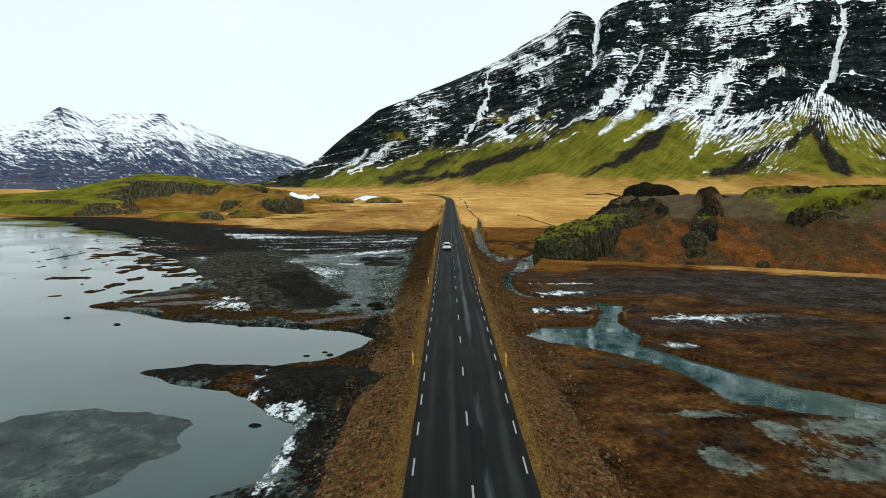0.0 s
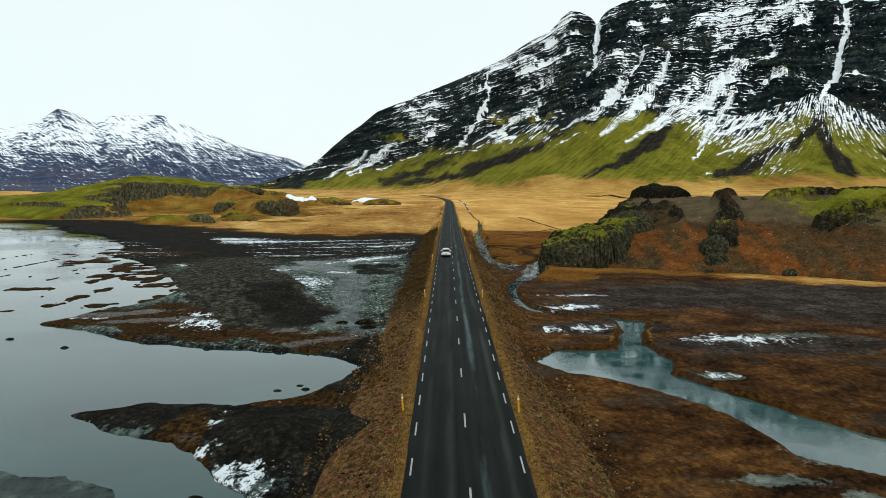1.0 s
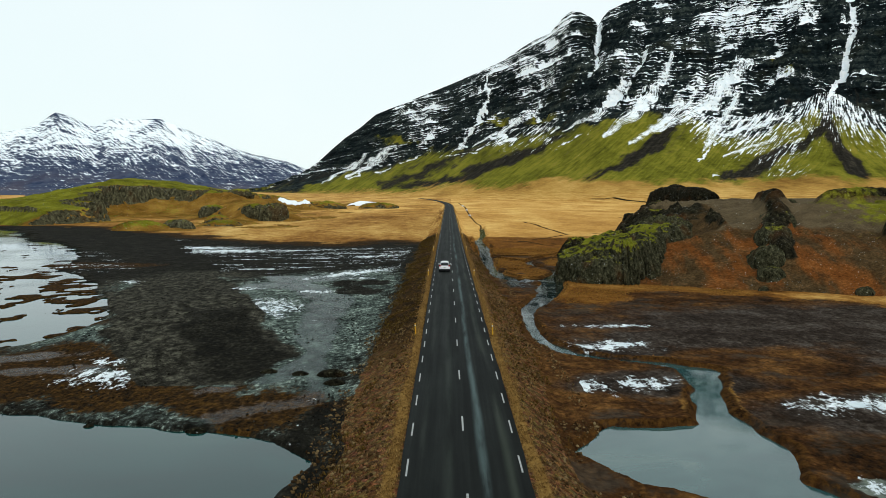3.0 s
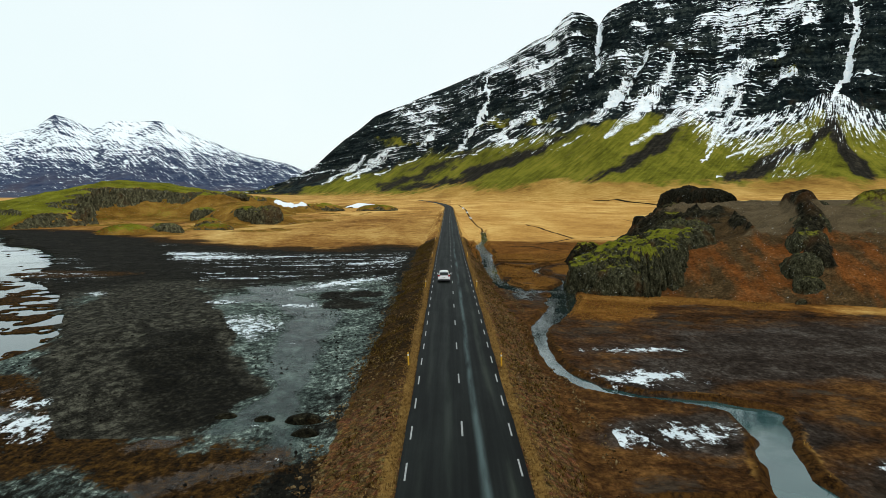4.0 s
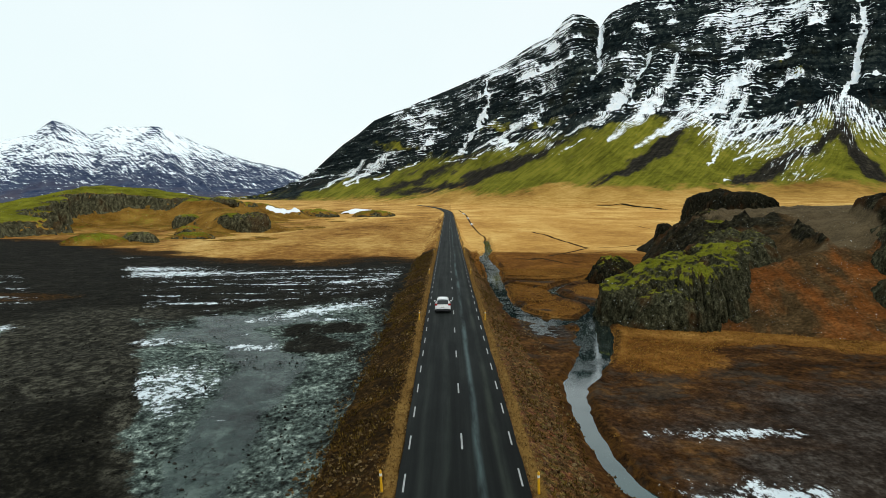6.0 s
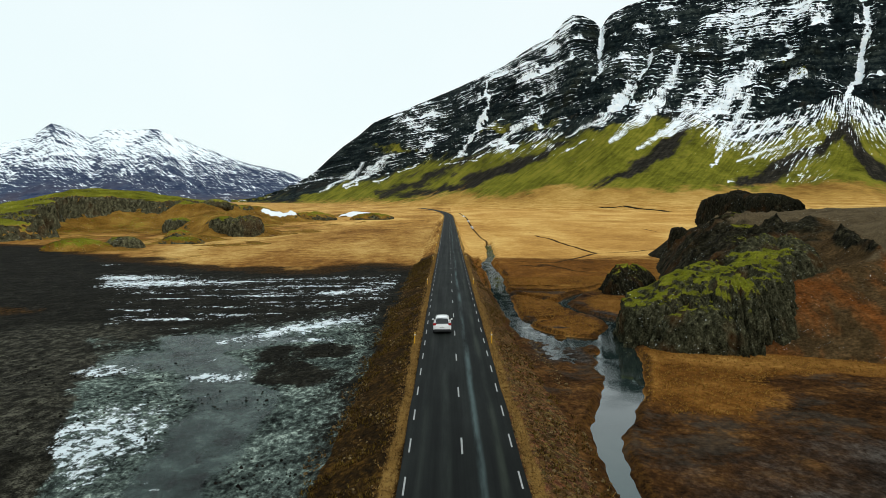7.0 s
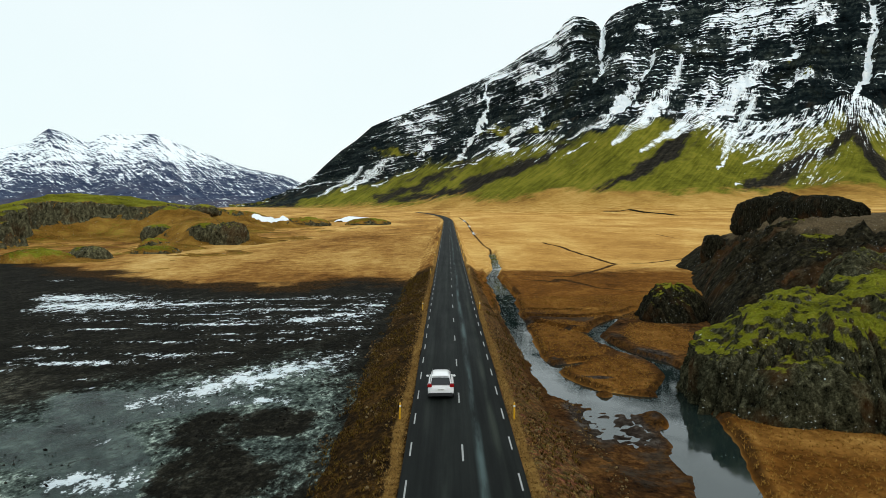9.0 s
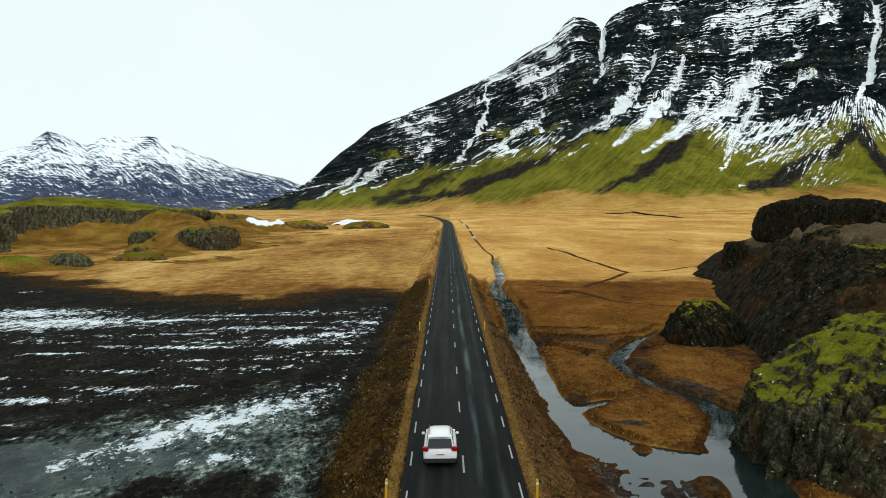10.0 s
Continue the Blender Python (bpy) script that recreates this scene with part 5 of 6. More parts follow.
def crag(name, centre, size, base, seed, label, power=3.6, columns=1.0, moss=0.0, turf=-9.0, turn=0.0, level=5, material=None, category="rock", dip=(0, 0), mat=False, taper=0.10):
    """A weathered basalt crag: a blunt block, fluted on its sides and lumpy on top, standing on its base."""
    b = bmesh.new()
    bmesh.ops.create_icosphere(b, subdivisions=level, radius=1.0)
    me = bpy.data.meshes.new(name)
    b.to_mesh(me)
    b.free()
    n = len(me.vertices)
    co = np.empty(n * 3, np.float32)
    me.vertices.foreach_get("co", co)
    co = co.reshape(-1, 3).astype(float)
    p = power
    r = 1 / (np.abs(co[:, 0]) ** p + np.abs(co[:, 1]) ** p + np.abs(co[:, 2]) ** p) ** (1 / p)
    q = co * r[:, None]
    ang = np.arctan2(co[:, 1], co[:, 0])
    rad = float(size[0] + size[1]) / 2
    cx, cy = np.cos(ang), np.sin(ang)
    side = np.clip(1 - np.abs(q[:, 2]) ** 4, 0, 1)
    lump = fbm(cx * 1.3 + seed, cy * 1.3 + q[:, 2] * 0.9, seed, 4)
    flute = ridged(cx * rad * 0.55 + 0.35 * q[:, 2], cy * rad * 0.55 + seed, seed + 7, 3)
    crack = np.abs(vnoise(cx * rad * 0.9 + seed, cy * rad * 0.9 + q[:, 2] * 0.4, seed + 9))
    grit = fbm(q[:, 0] * size[0] * 0.9 + q[:, 2] * 2, q[:, 1] * size[1] * 0.9 - q[:, 2] * size[2] * 0.6, seed + 13, 4)
    block = ridged(q[:, 0] * size[0] * 0.30 + q[:, 2] * 1.1 + seed, q[:, 1] * size[1] * 0.30 - q[:, 2] * 0.9, seed + 29, 3)
    reed = ridged(cx * rad * 1.5 + 0.3 * q[:, 2] + seed, cy * rad * 1.5, seed + 43, 2)
    k = 1 + 0.08 * block + 0.13 * lump + columns * side * (0.052 * flute + 0.036 * reed - 0.15 * np.clip(0.25 - crack, 0, 1)) + 0.035 * grit
    nodule = fbm(q[:, 0] * size[0] * 1.1 + 3.1 * q[:, 2] * size[2] * 0.5, q[:, 1] * size[1] * 1.1 - q[:, 2] * size[2] * 0.7, seed + 31, 3, 0.7)
    k = k + np.clip(0.22 / rad, 0, 0.05) * nodule
    w = q * k[:, None] * np.array(size)
    up = sstep(0.3, 0.9, q[:, 2])
    w[:, 2] += up * (0.10 * size[2] * fbm(w[:, 0] * 0.22 + seed, w[:, 1] * 0.22, seed + 17, 4) + dip[0] * w[:, 0] + dip[1] * w[:, 1])
    w[:, 0] *= 1 - taper * q[:, 2]
    w[:, 1] *= 1 - taper * q[:, 2]
    me.vertices.foreach_set("co", w.astype(np.float32).ravel())
    me.polygons.foreach_set("use_smooth", np.ones(len(me.polygons), bool))
    me.update()
    nor = np.empty(n * 3, np.float32)
    me.vertex_normals.foreach_get("vector", nor)
    nz = nor.reshape(-1, 3)[:, 2]
    patch = fbm(w[:, 0] * 0.3 + seed, w[:, 1] * 0.3, seed + 23, 3)
    cushion = (nz - 0.74) * 2.9 + 0.50 * patch + moss + 0.15
    if mat:
        cushion = (nz - 0.80) * 3.4 + 0.50 * patch + moss + 0.22 + 0.5 * sstep(0.30, 0.85, q[:, 2]) - 0.36
    for key, val in (("moss", cushion - 0.2 * mat), ("turf", (nz - 0.5) * 2 + 0.6 * patch + turf), ("earth", np.full(n, -1.0)), ("gravel", np.full(n, -1.0))):
        at = me.attributes.new(key, "FLOAT", "POINT")
        at.data.foreach_set("value", val.astype(np.float32))
    me.materials.append(material or ROCK)
    ob = new(name, me)
    ob.matrix_world = pose(centre[0], centre[1], base, 0, 0, turn)
    if mat:
        # a cushion of moss that thins out towards ragged edges
        tri = np.empty(len(me.polygons) * 3, np.int32)
        me.polygons.foreach_get("vertices", tri)
        tri = tri.reshape(-1, 3)
        thick = cushion + 0.36 * fbm(w[:, 0] * 1.1, w[:, 1] * 1.1 + w[:, 2], seed + 37, 4, 0.7) - 0.10
        tri = tri[thick[tri].max(1) > -0.02]
        used, index = np.unique(tri, return_inverse=True)
        lift = (-0.05 + 0.18 * np.clip(thick, -0.1, 0.7) + 0.05 * vnoise(w[:, 0] * 3, w[:, 1] * 3, seed + 41))[used]
        shell = w[used] + nor.reshape(-1, 3)[used] * lift[:, None]
        mm = bpy.data.meshes.new("moss_mat")
        mm.from_pydata(shell.tolist(), [], index.reshape(-1, 3).tolist())
        mm.polygons.foreach_set("use_smooth", np.ones(len(mm.polygons), bool))
        mm.materials.append(MOSS)
        cover = new("moss_mat", mm)
        cover.parent = ob
        tagged(cover, "bright yellow-green moss mat", kind="stuff")
    return tagged(ob, label, category)


crag("mossy_crag", (30.4, 170.9), (8.6, 12.6, 7.3), -2.0, 3, "grey fluted basalt crag with a bright mossy top", moss=-0.10, columns=1.5, dip=(0.17, 0.06), level=7, mat=True, turn=-28, power=3.6, taper=0.17)
crag("rock_outcrop", (26.2, 161.8), (5.4, 4.3, 4.6), -2.2, 71, "smooth black basalt foot of the crag in patchy moss", moss=-0.45, power=2.7, level=6, mat=True, turn=-20, taper=0.2)
crag("rock_outcrop", (39.4, 178), (5.6, 9.0, 8.8), -1.5, 5, "dark basalt outcrop above the mossy crag", level=6, moss=-0.85, dip=(0.04, 0.03), mat=True, turn=-28)
crag("rock_outcrop", (47.5, 207), (6.6, 12, 9.2), -1.5, 8, "dark gravelly basalt outcrop on the hillside", moss=-0.6, power=2.6, columns=1.5, level=6, material=HILL, taper=0.26)
crag("rock_outcrop", (28.4, 205), (4.1, 4.8, 4.7), -2.3, 12, "low dark rock with grassy top beside the stream", material=BLACK_ROCK, moss=-0.40, power=2.3, level=6, taper=0.2)
for k, (bx, size, low) in enumerate((((41.8, 194), (3.0, 4.6, 3.4), 4.0), ((44.6, 202), (2.8, 4.2, 3.0), 5.6), ((48.6, 215), (3.6, 5.2, 3.2), 6.6))):
    crag("rock_outcrop", bx, size, low, 61 + 4 * k, "black broken basalt standing out of the dark hillside", moss=-0.8, material=HILL, power=2.6, columns=1.3, level=6, turn=20 * k)
crag("rock_block", (64.6, 254), (3.4, 19, 3.9), 9.0, 15, "long black basalt wall along the hilltop", moss=-1.6, material=BLACK_ROCK, power=4.2, columns=1.2, level=6, turn=7)
crag("rock_block", (64.5, 258), (3.0, 4.6, 4.6), 9.0, 17, "black basalt lump on the hilltop wall", moss=-1.6, material=BLACK_ROCK, power=2.6, level=5)
crag("rock_block", (52.5, 262), (1.9, 2.8, 3.0), 2.6, 16, "dark upright basalt block at the hill edge", moss=-1.6, material=BLACK_ROCK, level=5)
for k, (bx, size, low) in enumerate((((62.3, 184), (3.2, 6.0, 4.6), 6.2), ((57, 173), (2.8, 5.0, 4.3), 4.4), ((53.4, 165), (2.9, 4.0, 4.3), 2.4), ((50.4, 158), (3.2, 3.2, 3.9), 0.2), ((48.4, 153.2), (2.2, 1.9, 2.7), -1.5), ((53.6, 156), (2.2, 2.0, 2.6), -0.4))):
    crag("rock_rib", bx, size, low, 19 + 3 * k, ("dark broken rock at the foot of the bank" if k > 2 else "dark lichen-grey rock rib on the earth bank"), moss=-1.1, power=2.8)
crag("rock_outcrop", (75, 177), (8, 7, 3.6), 6.8, 27, "mossy rock outcrop along the bank crest", moss=0.0, power=2.6, level=6, mat=True)
crag("rock_outcrop", (80, 160.5), (10, 5, 8.2), -0.4, 29, "dark rock face below a mossy crest", moss=-0.5, power=2.8)
crag("rock_outcrop", (48.6, 175), (1.1, 3.6, 2.4), 4.6, 33, "lichen-grey rock rib in red earth", moss=-0.5, power=2.4, level=5)
for k, (bx, by, r) in enumerate(((58.4, 145.5, 1.3), (51.6, 153.5, 1.5), (63.5, 151, 1.4), (64, 147.5, 1.1), (46, 149.5, 0.7), (48.5, 160, 0.9), (72, 146, 1.0), (40, 154.5, 0.6))):
    tagged(crag("boulder", (bx, by), (r, r * 0.8, r * 0.75), -1.55 if k not in (2, 5) else 0.2, 40 + k, "grey boulder at the foot of the earth bank", power=2.2, moss=-1.5, level=4), group="boulders below the bank")


for k, (bx, by, r) in enumerate(((-16.6, 86.6, 0.5), (-14.3, 85.0, 0.65), (-13.2, 85.9, 0.4), (-9.6, 71.5, 0.35), (-11.6, 71.1, 0.3), (-10.2, 72.6, 0.3), (-11.2, 50.6, 0.4), (-35.2, 86.6, 0.4), (-42.7, 90.7, 0.4), (-21.5, 86.0, 0.35), (-8.0, 99, 1.2), (-7.4, 96.2, 0.9), (-10.6, 99.4, 0.7), (-13.3, 100, 0.8), (-35, 119.8, 1.2), (-33, 116.5, 0.9), (-23.1, 98.6, 0.9))):
    tagged(crag("boulder", (bx, by), (r, r * 0.8, r * 0.5), -2.05 if k < 10 else -1.95, 140 + k, "dark wet boulder at the edge of the bay", power=2.2, moss=-2.5, level=4, material=BLACK_ROCK), group="boulders on the bay shore")
tagged(crag("boulder", (6.0, 78.0), (0.42, 0.34, 0.4), -0.95, 160, "pale stone lying on the embankment", power=2.2, moss=-2.0, level=3, material=PALE_STONE), category="rock")


# ---- western hill with cliffs ----
WEST = {}


def hill_west():
    xs, ys = spread(-520, -260, -62, -50, 0.8, 1.06), spread(268, 296, 530, 760, 0.9, 1.06)
    x, y = np.meshgrid(xs, ys)
    nx, ny = x + 11 * fbm(x * 0.045, y * 0.045, 501, 4), y + 11 * fbm(x * 0.045, y * 0.045, 503, 4)
    flute = 0.8 * ridged(x * 0.20, y * 0.20, 507, 3) + 1.3 * ridged(x * 0.05, y * 0.05, 509, 2) + 0.35 * ridged(x * 0.5, y * 0.5, 519, 2)
    main = inside(nx + 4.6 * flute, ny + 4.6 * flute, [(-126, 512), (-138, 486), (-152, 480), (-171, 468), (-186, 464), (-174, 432), (-160, 400), (-149, 376), (-160, 359), (-178, 346), (-215, 352),
                                   (-300, 380), (-420, 400), (-420, 660), (-120, 660), (-112, 560)])
    crest = curve(x, [(-420, 3), (-300, 5), (-240, 9), (-215, 15), (-192, 19.5), (-170, 17.5), (-145, 13.4), (-130, 12), (-112, 8), (-95, 3)])
    top = np.maximum(crest * np.exp(-((ny - 515) / (130 - 38 * sstep(-180, -205, x))) ** 2), 2.4 + 2.8 * sstep(-150, -172, x) * np.exp(-((ny - 385) / 60) ** 2) - 4.5 * sstep(-235, -330, x))
    base = -1.9 + 5.5 * np.exp(-(((nx + 142) / 34) ** 2 + ((ny - 500) / 48) ** 2))
    base = base + 7.5 * sstep(-26, 1, main) * sstep(-196, -178, x) * sstep(418, 450, y) * (0.75 + 0.5 * fbm(x * 0.05, y * 0.05, 521, 3))
    z = base + np.clip(top - base, 0, 99) * (0.93 * np.clip((main + 1) / (5.5 + 26 * sstep(0.12, 0.4, fbm(x * 0.03, y * 0.02, 523, 2))), 0, 1) + 0.07 * sstep(-1, 26, main))
    ridge = along(nx, ny, [(-90, 404, 0.1), (-104, 436, 0.1), (-122, 480, 0.1)])
    knob = 8.4 * np.exp(-(ridge / 12.5) ** 2) + 2.4 * np.exp(-(((nx + 106) / 15) ** 2 + ((ny - 320) / 10) ** 2)) + 2.2 * np.exp(-(((nx + 90) / 13) ** 2 + ((ny - 362) / 12) ** 2))
    knob = knob + 2.6 * np.exp(-(((x + 103) / 24) ** 2 + ((y - 588) / 13) ** 2)) + 4.0 * np.exp(-(((x + 68) / 24) ** 2 + ((y - 696) / 15) ** 2))
    z = z + knob + 1.0 * fbm(x * 0.08, y * 0.08, 511, 4) + 0.3 * fbm(x * 0.5, y * 0.5, 513, 3)
    shore = inside(x, y, [(-52, 276), (-70, 286), (-84, 298), (-98, 302), (-118, 312), (-134, 330), (-150, 342), (-162, 345), (-222, 392), (-330, 410), (-520, 430), (-520, 760), (-50, 760), (-50, 400)])
    z = np.where(shore < 12, np.minimum(z, -2.6 + np.clip(shore + 3, -3, 99) * 0.42), z)
    sl = slope_of(z, xs, ys)
    cliff = sstep(0.75, 1.3, sl)
    green = sstep(-4, 10, main) * 1.3 - 0.45 + 0.5 * fbm(x * 0.06, y * 0.06, 515, 3) - 2 * cliff
    turf = 1.0 - 2.4 * cliff + 0.4 * fbm(x * 0.1, y * 0.1, 517, 4)
    WEST.update(x=xs, y=ys, z=z)
    return grid_mesh("hill_with_cliffs", x, y, z, dict(moss=green, earth=-1.0, turf=turf, gravel=-1.0), CLIFF)


tagged(hill_west(), "grassy hill with grey cliffs and golden slopes by the bay", "hill", kind="structure")
crag("rock_knoll", (-78.2, 394), (6.2, 6.8, 8.4), -2.2, 61, "grey fluted rock knob on the golden plain", moss=-0.6, power=3.0, level=6, material=CLIFF)
crag("rock_knoll", (-87.0, 395), (5.6, 4.5, 4.0), 2.4, 62, "dark mossy rock on the golden hummock", moss=-0.4, power=2.4, material=CLIFF)
crag("rock_knoll", (-113, 418), (6.2, 5.0, 4.6), 0.8, 63, "grey mossy rock knob on a grassy mound", moss=-0.3, power=2.4, material=CLIFF)
crag("rock_knoll", (-129, 527), (8, 5, 3.4), 9.6, 64, "dark rocks on the grassy hill crest", moss=-0.4, power=2.2, material=CLIFF)
crag("rock_mound", (-88, 347), (7.6, 4.4, 2.6), -1.9, 65, "low grey mossy rock mound near the shore", moss=-0.4, power=2.2, material=CLIFF, turf=-0.2)
crag("rock_mound", (-97.5, 324), (6.2, 5, 4.0), -2.1, 66, "grey rounded rock mound near the shore", moss=-0.6, power=2.4, material=CLIFF)
crag("rock_mound", (-107.5, 315), (9.8, 8, 4.3), -2.4, 67, "low turf-covered rock mound near the shore", moss=-0.35, power=2.2, turf=0.35, material=CLIFF)
crag("rock_mound", (-98, 374), (5.4, 3.6, 2.6), -0.6, 73, "low mossy rocks in golden grass", moss=-0.3, power=2.2, turf=0.1, material=CLIFF)
crag("rock_mound", (-90, 600), (17, 9, 5.5), -1.5, 69, "low dark rocky mound on the far plain", moss=-0.5, power=2.2, turf=-0.2, material=CLIFF)
crag("rock_mound", (-50, 606), (14, 8, 4.6), -1.5, 71, "low dark rocky mound on the far plain", moss=-0.5, power=2.2, turf=-0.2, material=CLIFF)


def west_height(x, y):
    """The upper of the plain and the western hill at one spot."""
    i, j = int(np.searchsorted(WEST["x"], x)), int(np.searchsorted(WEST["y"], y))
    return max(float(WEST["z"][min(j, len(WEST["y"]) - 1), min(i, len(WEST["x"]) - 1)]), float(plain_level(np.array([x]), np.array([y]))[0]))


def snow_patch(cx, cy, rx, ry, seed, base):
    b = bmesh.new()
    rings, segs = 7, 40
    prev = None
    for i in range(rings + 1):
        f = i / rings
        ring = []
        for k in range(segs if i else 1):
            a = 2 * math.pi * k / segs
            w = 1 + 0.35 * noise.noise(Vector((math.cos(a) * 1.6 + seed, math.sin(a) * 1.6, 0))) + 0.12 * noise.noise(Vector((math.cos(a) * 5, math.sin(a) * 5, seed)))
            X, Y = cx + rx * f * w * math.cos(a), cy + ry * f * w * math.sin(a)
            ring.append(b.verts.new((X, Y, west_height(X, Y) + base + 0.7 * (1 - f * f) - 0.8 * (i == rings))))
        if prev:
            for k in range(segs):
                if len(prev) == 1:
                    b.faces.new((prev[0], ring[k], ring[(k + 1) % segs]))
                else:
                    b.faces.new((prev[k], ring[k], ring[(k + 1) % segs], prev[(k + 1) % segs]))
        prev = ring
    ob = part("snow_patch", b, SNOW, smooth=True)
    return tagged(ob, "old white snow patch lying on golden grass", "snow", group="snow patches on the plain")


snow_patch(-105, 578, 11, 7, 2.0, 0.1)
snow_patch(-68, 684, 12, 9, 5.0, 0.15)


# ---- marker posts ----
def marker_post():
    top = new("marker_post")
    b = bmesh.new()
    tube(b, (0, 0, -0.3), (0, 0, 0.98), 0.06, 0.055, 12)
    part("post", b, YELLOW, top)
    b = bmesh.new()
    tube(b, (0, 0, 0.98), (0, 0, 1.03), 0.058, 0.035, 12)
    part("cap", b, YELLOW, top)
    b = bmesh.new()
    tube(b, (0, 0, 0.76), (0, 0, 0.88), 0.062, 0.061, 12)
    part("reflector_band", b, REFLECTOR, top, "pale reflective band")
    return tagged(top, "yellow plastic roadside marker post on the verge", "marker post", group="marker posts along the road")


first_post = marker_post()
spots = []
for k in range(11):
    y = 11.3 + 48.1 * k
    spots += [(float(road_x(y)) - 3.6, y), (float(road_x(y)) + 3.3, y - 0.3)]
rng = random.Random(4)
for k, (px, py) in enumerate(spots):
    at = pose(px, py, -0.1, rng.uniform(-3, 3), rng.uniform(-5, 5), rng.uniform(0, 360))
    if k:
        copy_thing(first_post, at)
    else:
        first_post.matrix_basis = at


# ---- car ----
def loft(sections, material, name, parent, label="", smooth=True):
    b = bmesh.new()
    rings = [[b.verts.new(p) for p in sec] for sec in sections]
    for r0, r1 in zip(rings, rings[1:]):
        for k in range(len(r0)):
            b.faces.new((r0[k], r0[(k + 1) % len(r0)], r1[(k + 1) % len(r0)], r1[k]))
    b.faces.new(rings[0][::-1])
    b.faces.new(rings[-1])
    bmesh.ops.recalc_face_normals(b, faces=b.faces)
    return part(name, b, material, parent, label, smooth)


def body_ring(y, half, low, high, tuck=0.08, n=24):
    """A rounded cross section of the car at y."""
    pts = []
    mid, hh = (low + high) / 2, (high - low) / 2
    for k in range(n):
        a = 2 * math.pi * k / n
        c, s_ = math.cos(a), math.sin(a)
        X = half * math.copysign(abs(c) ** 0.42, c)
        Z = mid + hh * math.copysign(abs(s_) ** 0.42, s_)
        X *= 1 - tuck * max(0, s_)
        pts.append((X, y, Z))
    return pts


def car():
    top = new("car")
    W = 0.92
    body = loft([body_ring(0.00, W * 0.80, 0.42, 0.92), body_ring(0.05, W * 0.93, 0.34, 1.02), body_ring(0.25, W * 0.99, 0.28, 1.06), body_ring(0.9, W, 0.25, 1.06),
                 body_ring(2.2, W, 0.24, 1.03), body_ring(3.3, W, 0.24, 1.0), body_ring(3.9, W * 0.98, 0.26, 0.93), body_ring(4.4, W * 0.93, 0.30, 0.82),
                 body_ring(4.62, W * 0.80, 0.38, 0.68)], CAR_WHITE, "body", top)
    cabin = loft([body_ring(0.10, 0.74, 0.95, 1.10, 0.1), body_ring(0.36, 0.70, 0.95, 1.50, 0.1), body_ring(0.62, 0.69, 0.95, 1.64, 0.12), body_ring(1.4, 0.70, 0.95, 1.69, 0.12),
                  body_ring(2.3, 0.70, 0.95, 1.66, 0.12), body_ring(2.75, 0.71, 0.95, 1.50, 0.1), body_ring(3.45, 0.74, 0.93, 1.02, 0.1)], CAR_WHITE, "cabin", top)

    def sheet(name, pts, material, parent, label=""):
        b = bmesh.new()
        f = b.faces.new([b.verts.new(p) for p in pts])
        ext = bmesh.ops.extrude_face_region(b, geom=[f])
        n = f.normal.copy() if f.normal.length else Vector((0, -1, 0))
        b.normal_update()
        n = f.normal.copy()
        for v in ext["geom"]:
            if isinstance(v, bmesh.types.BMVert):
                v.co += n * 0.03
        bmesh.ops.recalc_face_normals(b, faces=b.faces)
        return part(name, b, material, parent, label)

    sheet("rear_window", [(-0.68, 0.00, 1.07), (0.68, 0.00, 1.07), (0.61, 0.27, 1.50), (-0.61, 0.27, 1.50)], CAR_GLASS, top, "dark tinted rear window")
    sheet("windscreen", [(0.62, 3.38, 1.10), (-0.62, 3.38, 1.10), (-0.58, 2.82, 1.50), (0.58, 2.82, 1.50)], CAR_GLASS, top, "dark windscreen")
    for s in (-1, 1):
        sheet("side_window", [(s * 0.755, 0.65, 1.08), (s * 0.755, 2.95, 1.08), (s * 0.70, 2.55, 1.46), (s * 0.70, 0.75, 1.50)][::s], CAR_GLASS, top, "dark side windows")
        lamp = bmesh.new()
        box(lamp, s * 0.62 if s > 0 else -0.93, s * 0.93 if s > 0 else -0.62, -0.05, 0.28, 0.90, 1.13)
        bmesh.ops.bevel(lamp, geom=lamp.edges[:], offset=0.03, segments=2, affect="EDGES")
        part("tail_light", lamp, CAR_RED, top, "red tail light")
        b = bmesh.new()
        box(b, s * 0.60 - 0.018, s * 0.60 + 0.018, 0.62, 2.35, 1.67, 1.72)
        bmesh.ops.bevel(b, geom=b.edges[:], offset=0.012, segments=1, affect="EDGES")
        part("roof_rail", b, CAR_BLACK, top, "black roof rail")
        b = bmesh.new()
        box(b, s * 0.97 - 0.10, s * 0.97 + 0.10, 2.72, 2.84, 1.02, 1.17)
        bmesh.ops.bevel(b, geom=b.edges[:], offset=0.04, segments=2, affect="EDGES")
        part("wing_mirror", b, CAR_WHITE, top)
        b = bmesh.new()
        box(b, s * 0.72 - 0.14, s * 0.72 + 0.14, 4.45, 4.60, 0.66, 0.78)
        part("headlight", b, REFLECTOR, top, "clear headlight")
    b = bmesh.new()
    box(b, -0.62, 0.62, 0.16, 0.5, 1.62, 1.66)
    bmesh.ops.bevel(b, geom=b.edges[:], offset=0.018, segments=2, affect="EDGES")
    part("roof_spoiler", b, CAR_WHITE, top)
    b = bmesh.new()
    box(b, -0.86, 0.86, -0.06, 0.3, 0.26, 0.50)
    bmesh.ops.bevel(b, geom=b.edges[:], offset=0.05, segments=2, affect="EDGES")
    part("rear_bumper", b, CAR_BLACK, top, "black plastic rear bumper")
    b = bmesh.new()
    box(b, -0.26, 0.26, -0.028, 0.05, 0.66, 0.78)
    plate = part("number_plate", b, REFLECTOR, top, "pale number plate")
    b = bmesh.new()
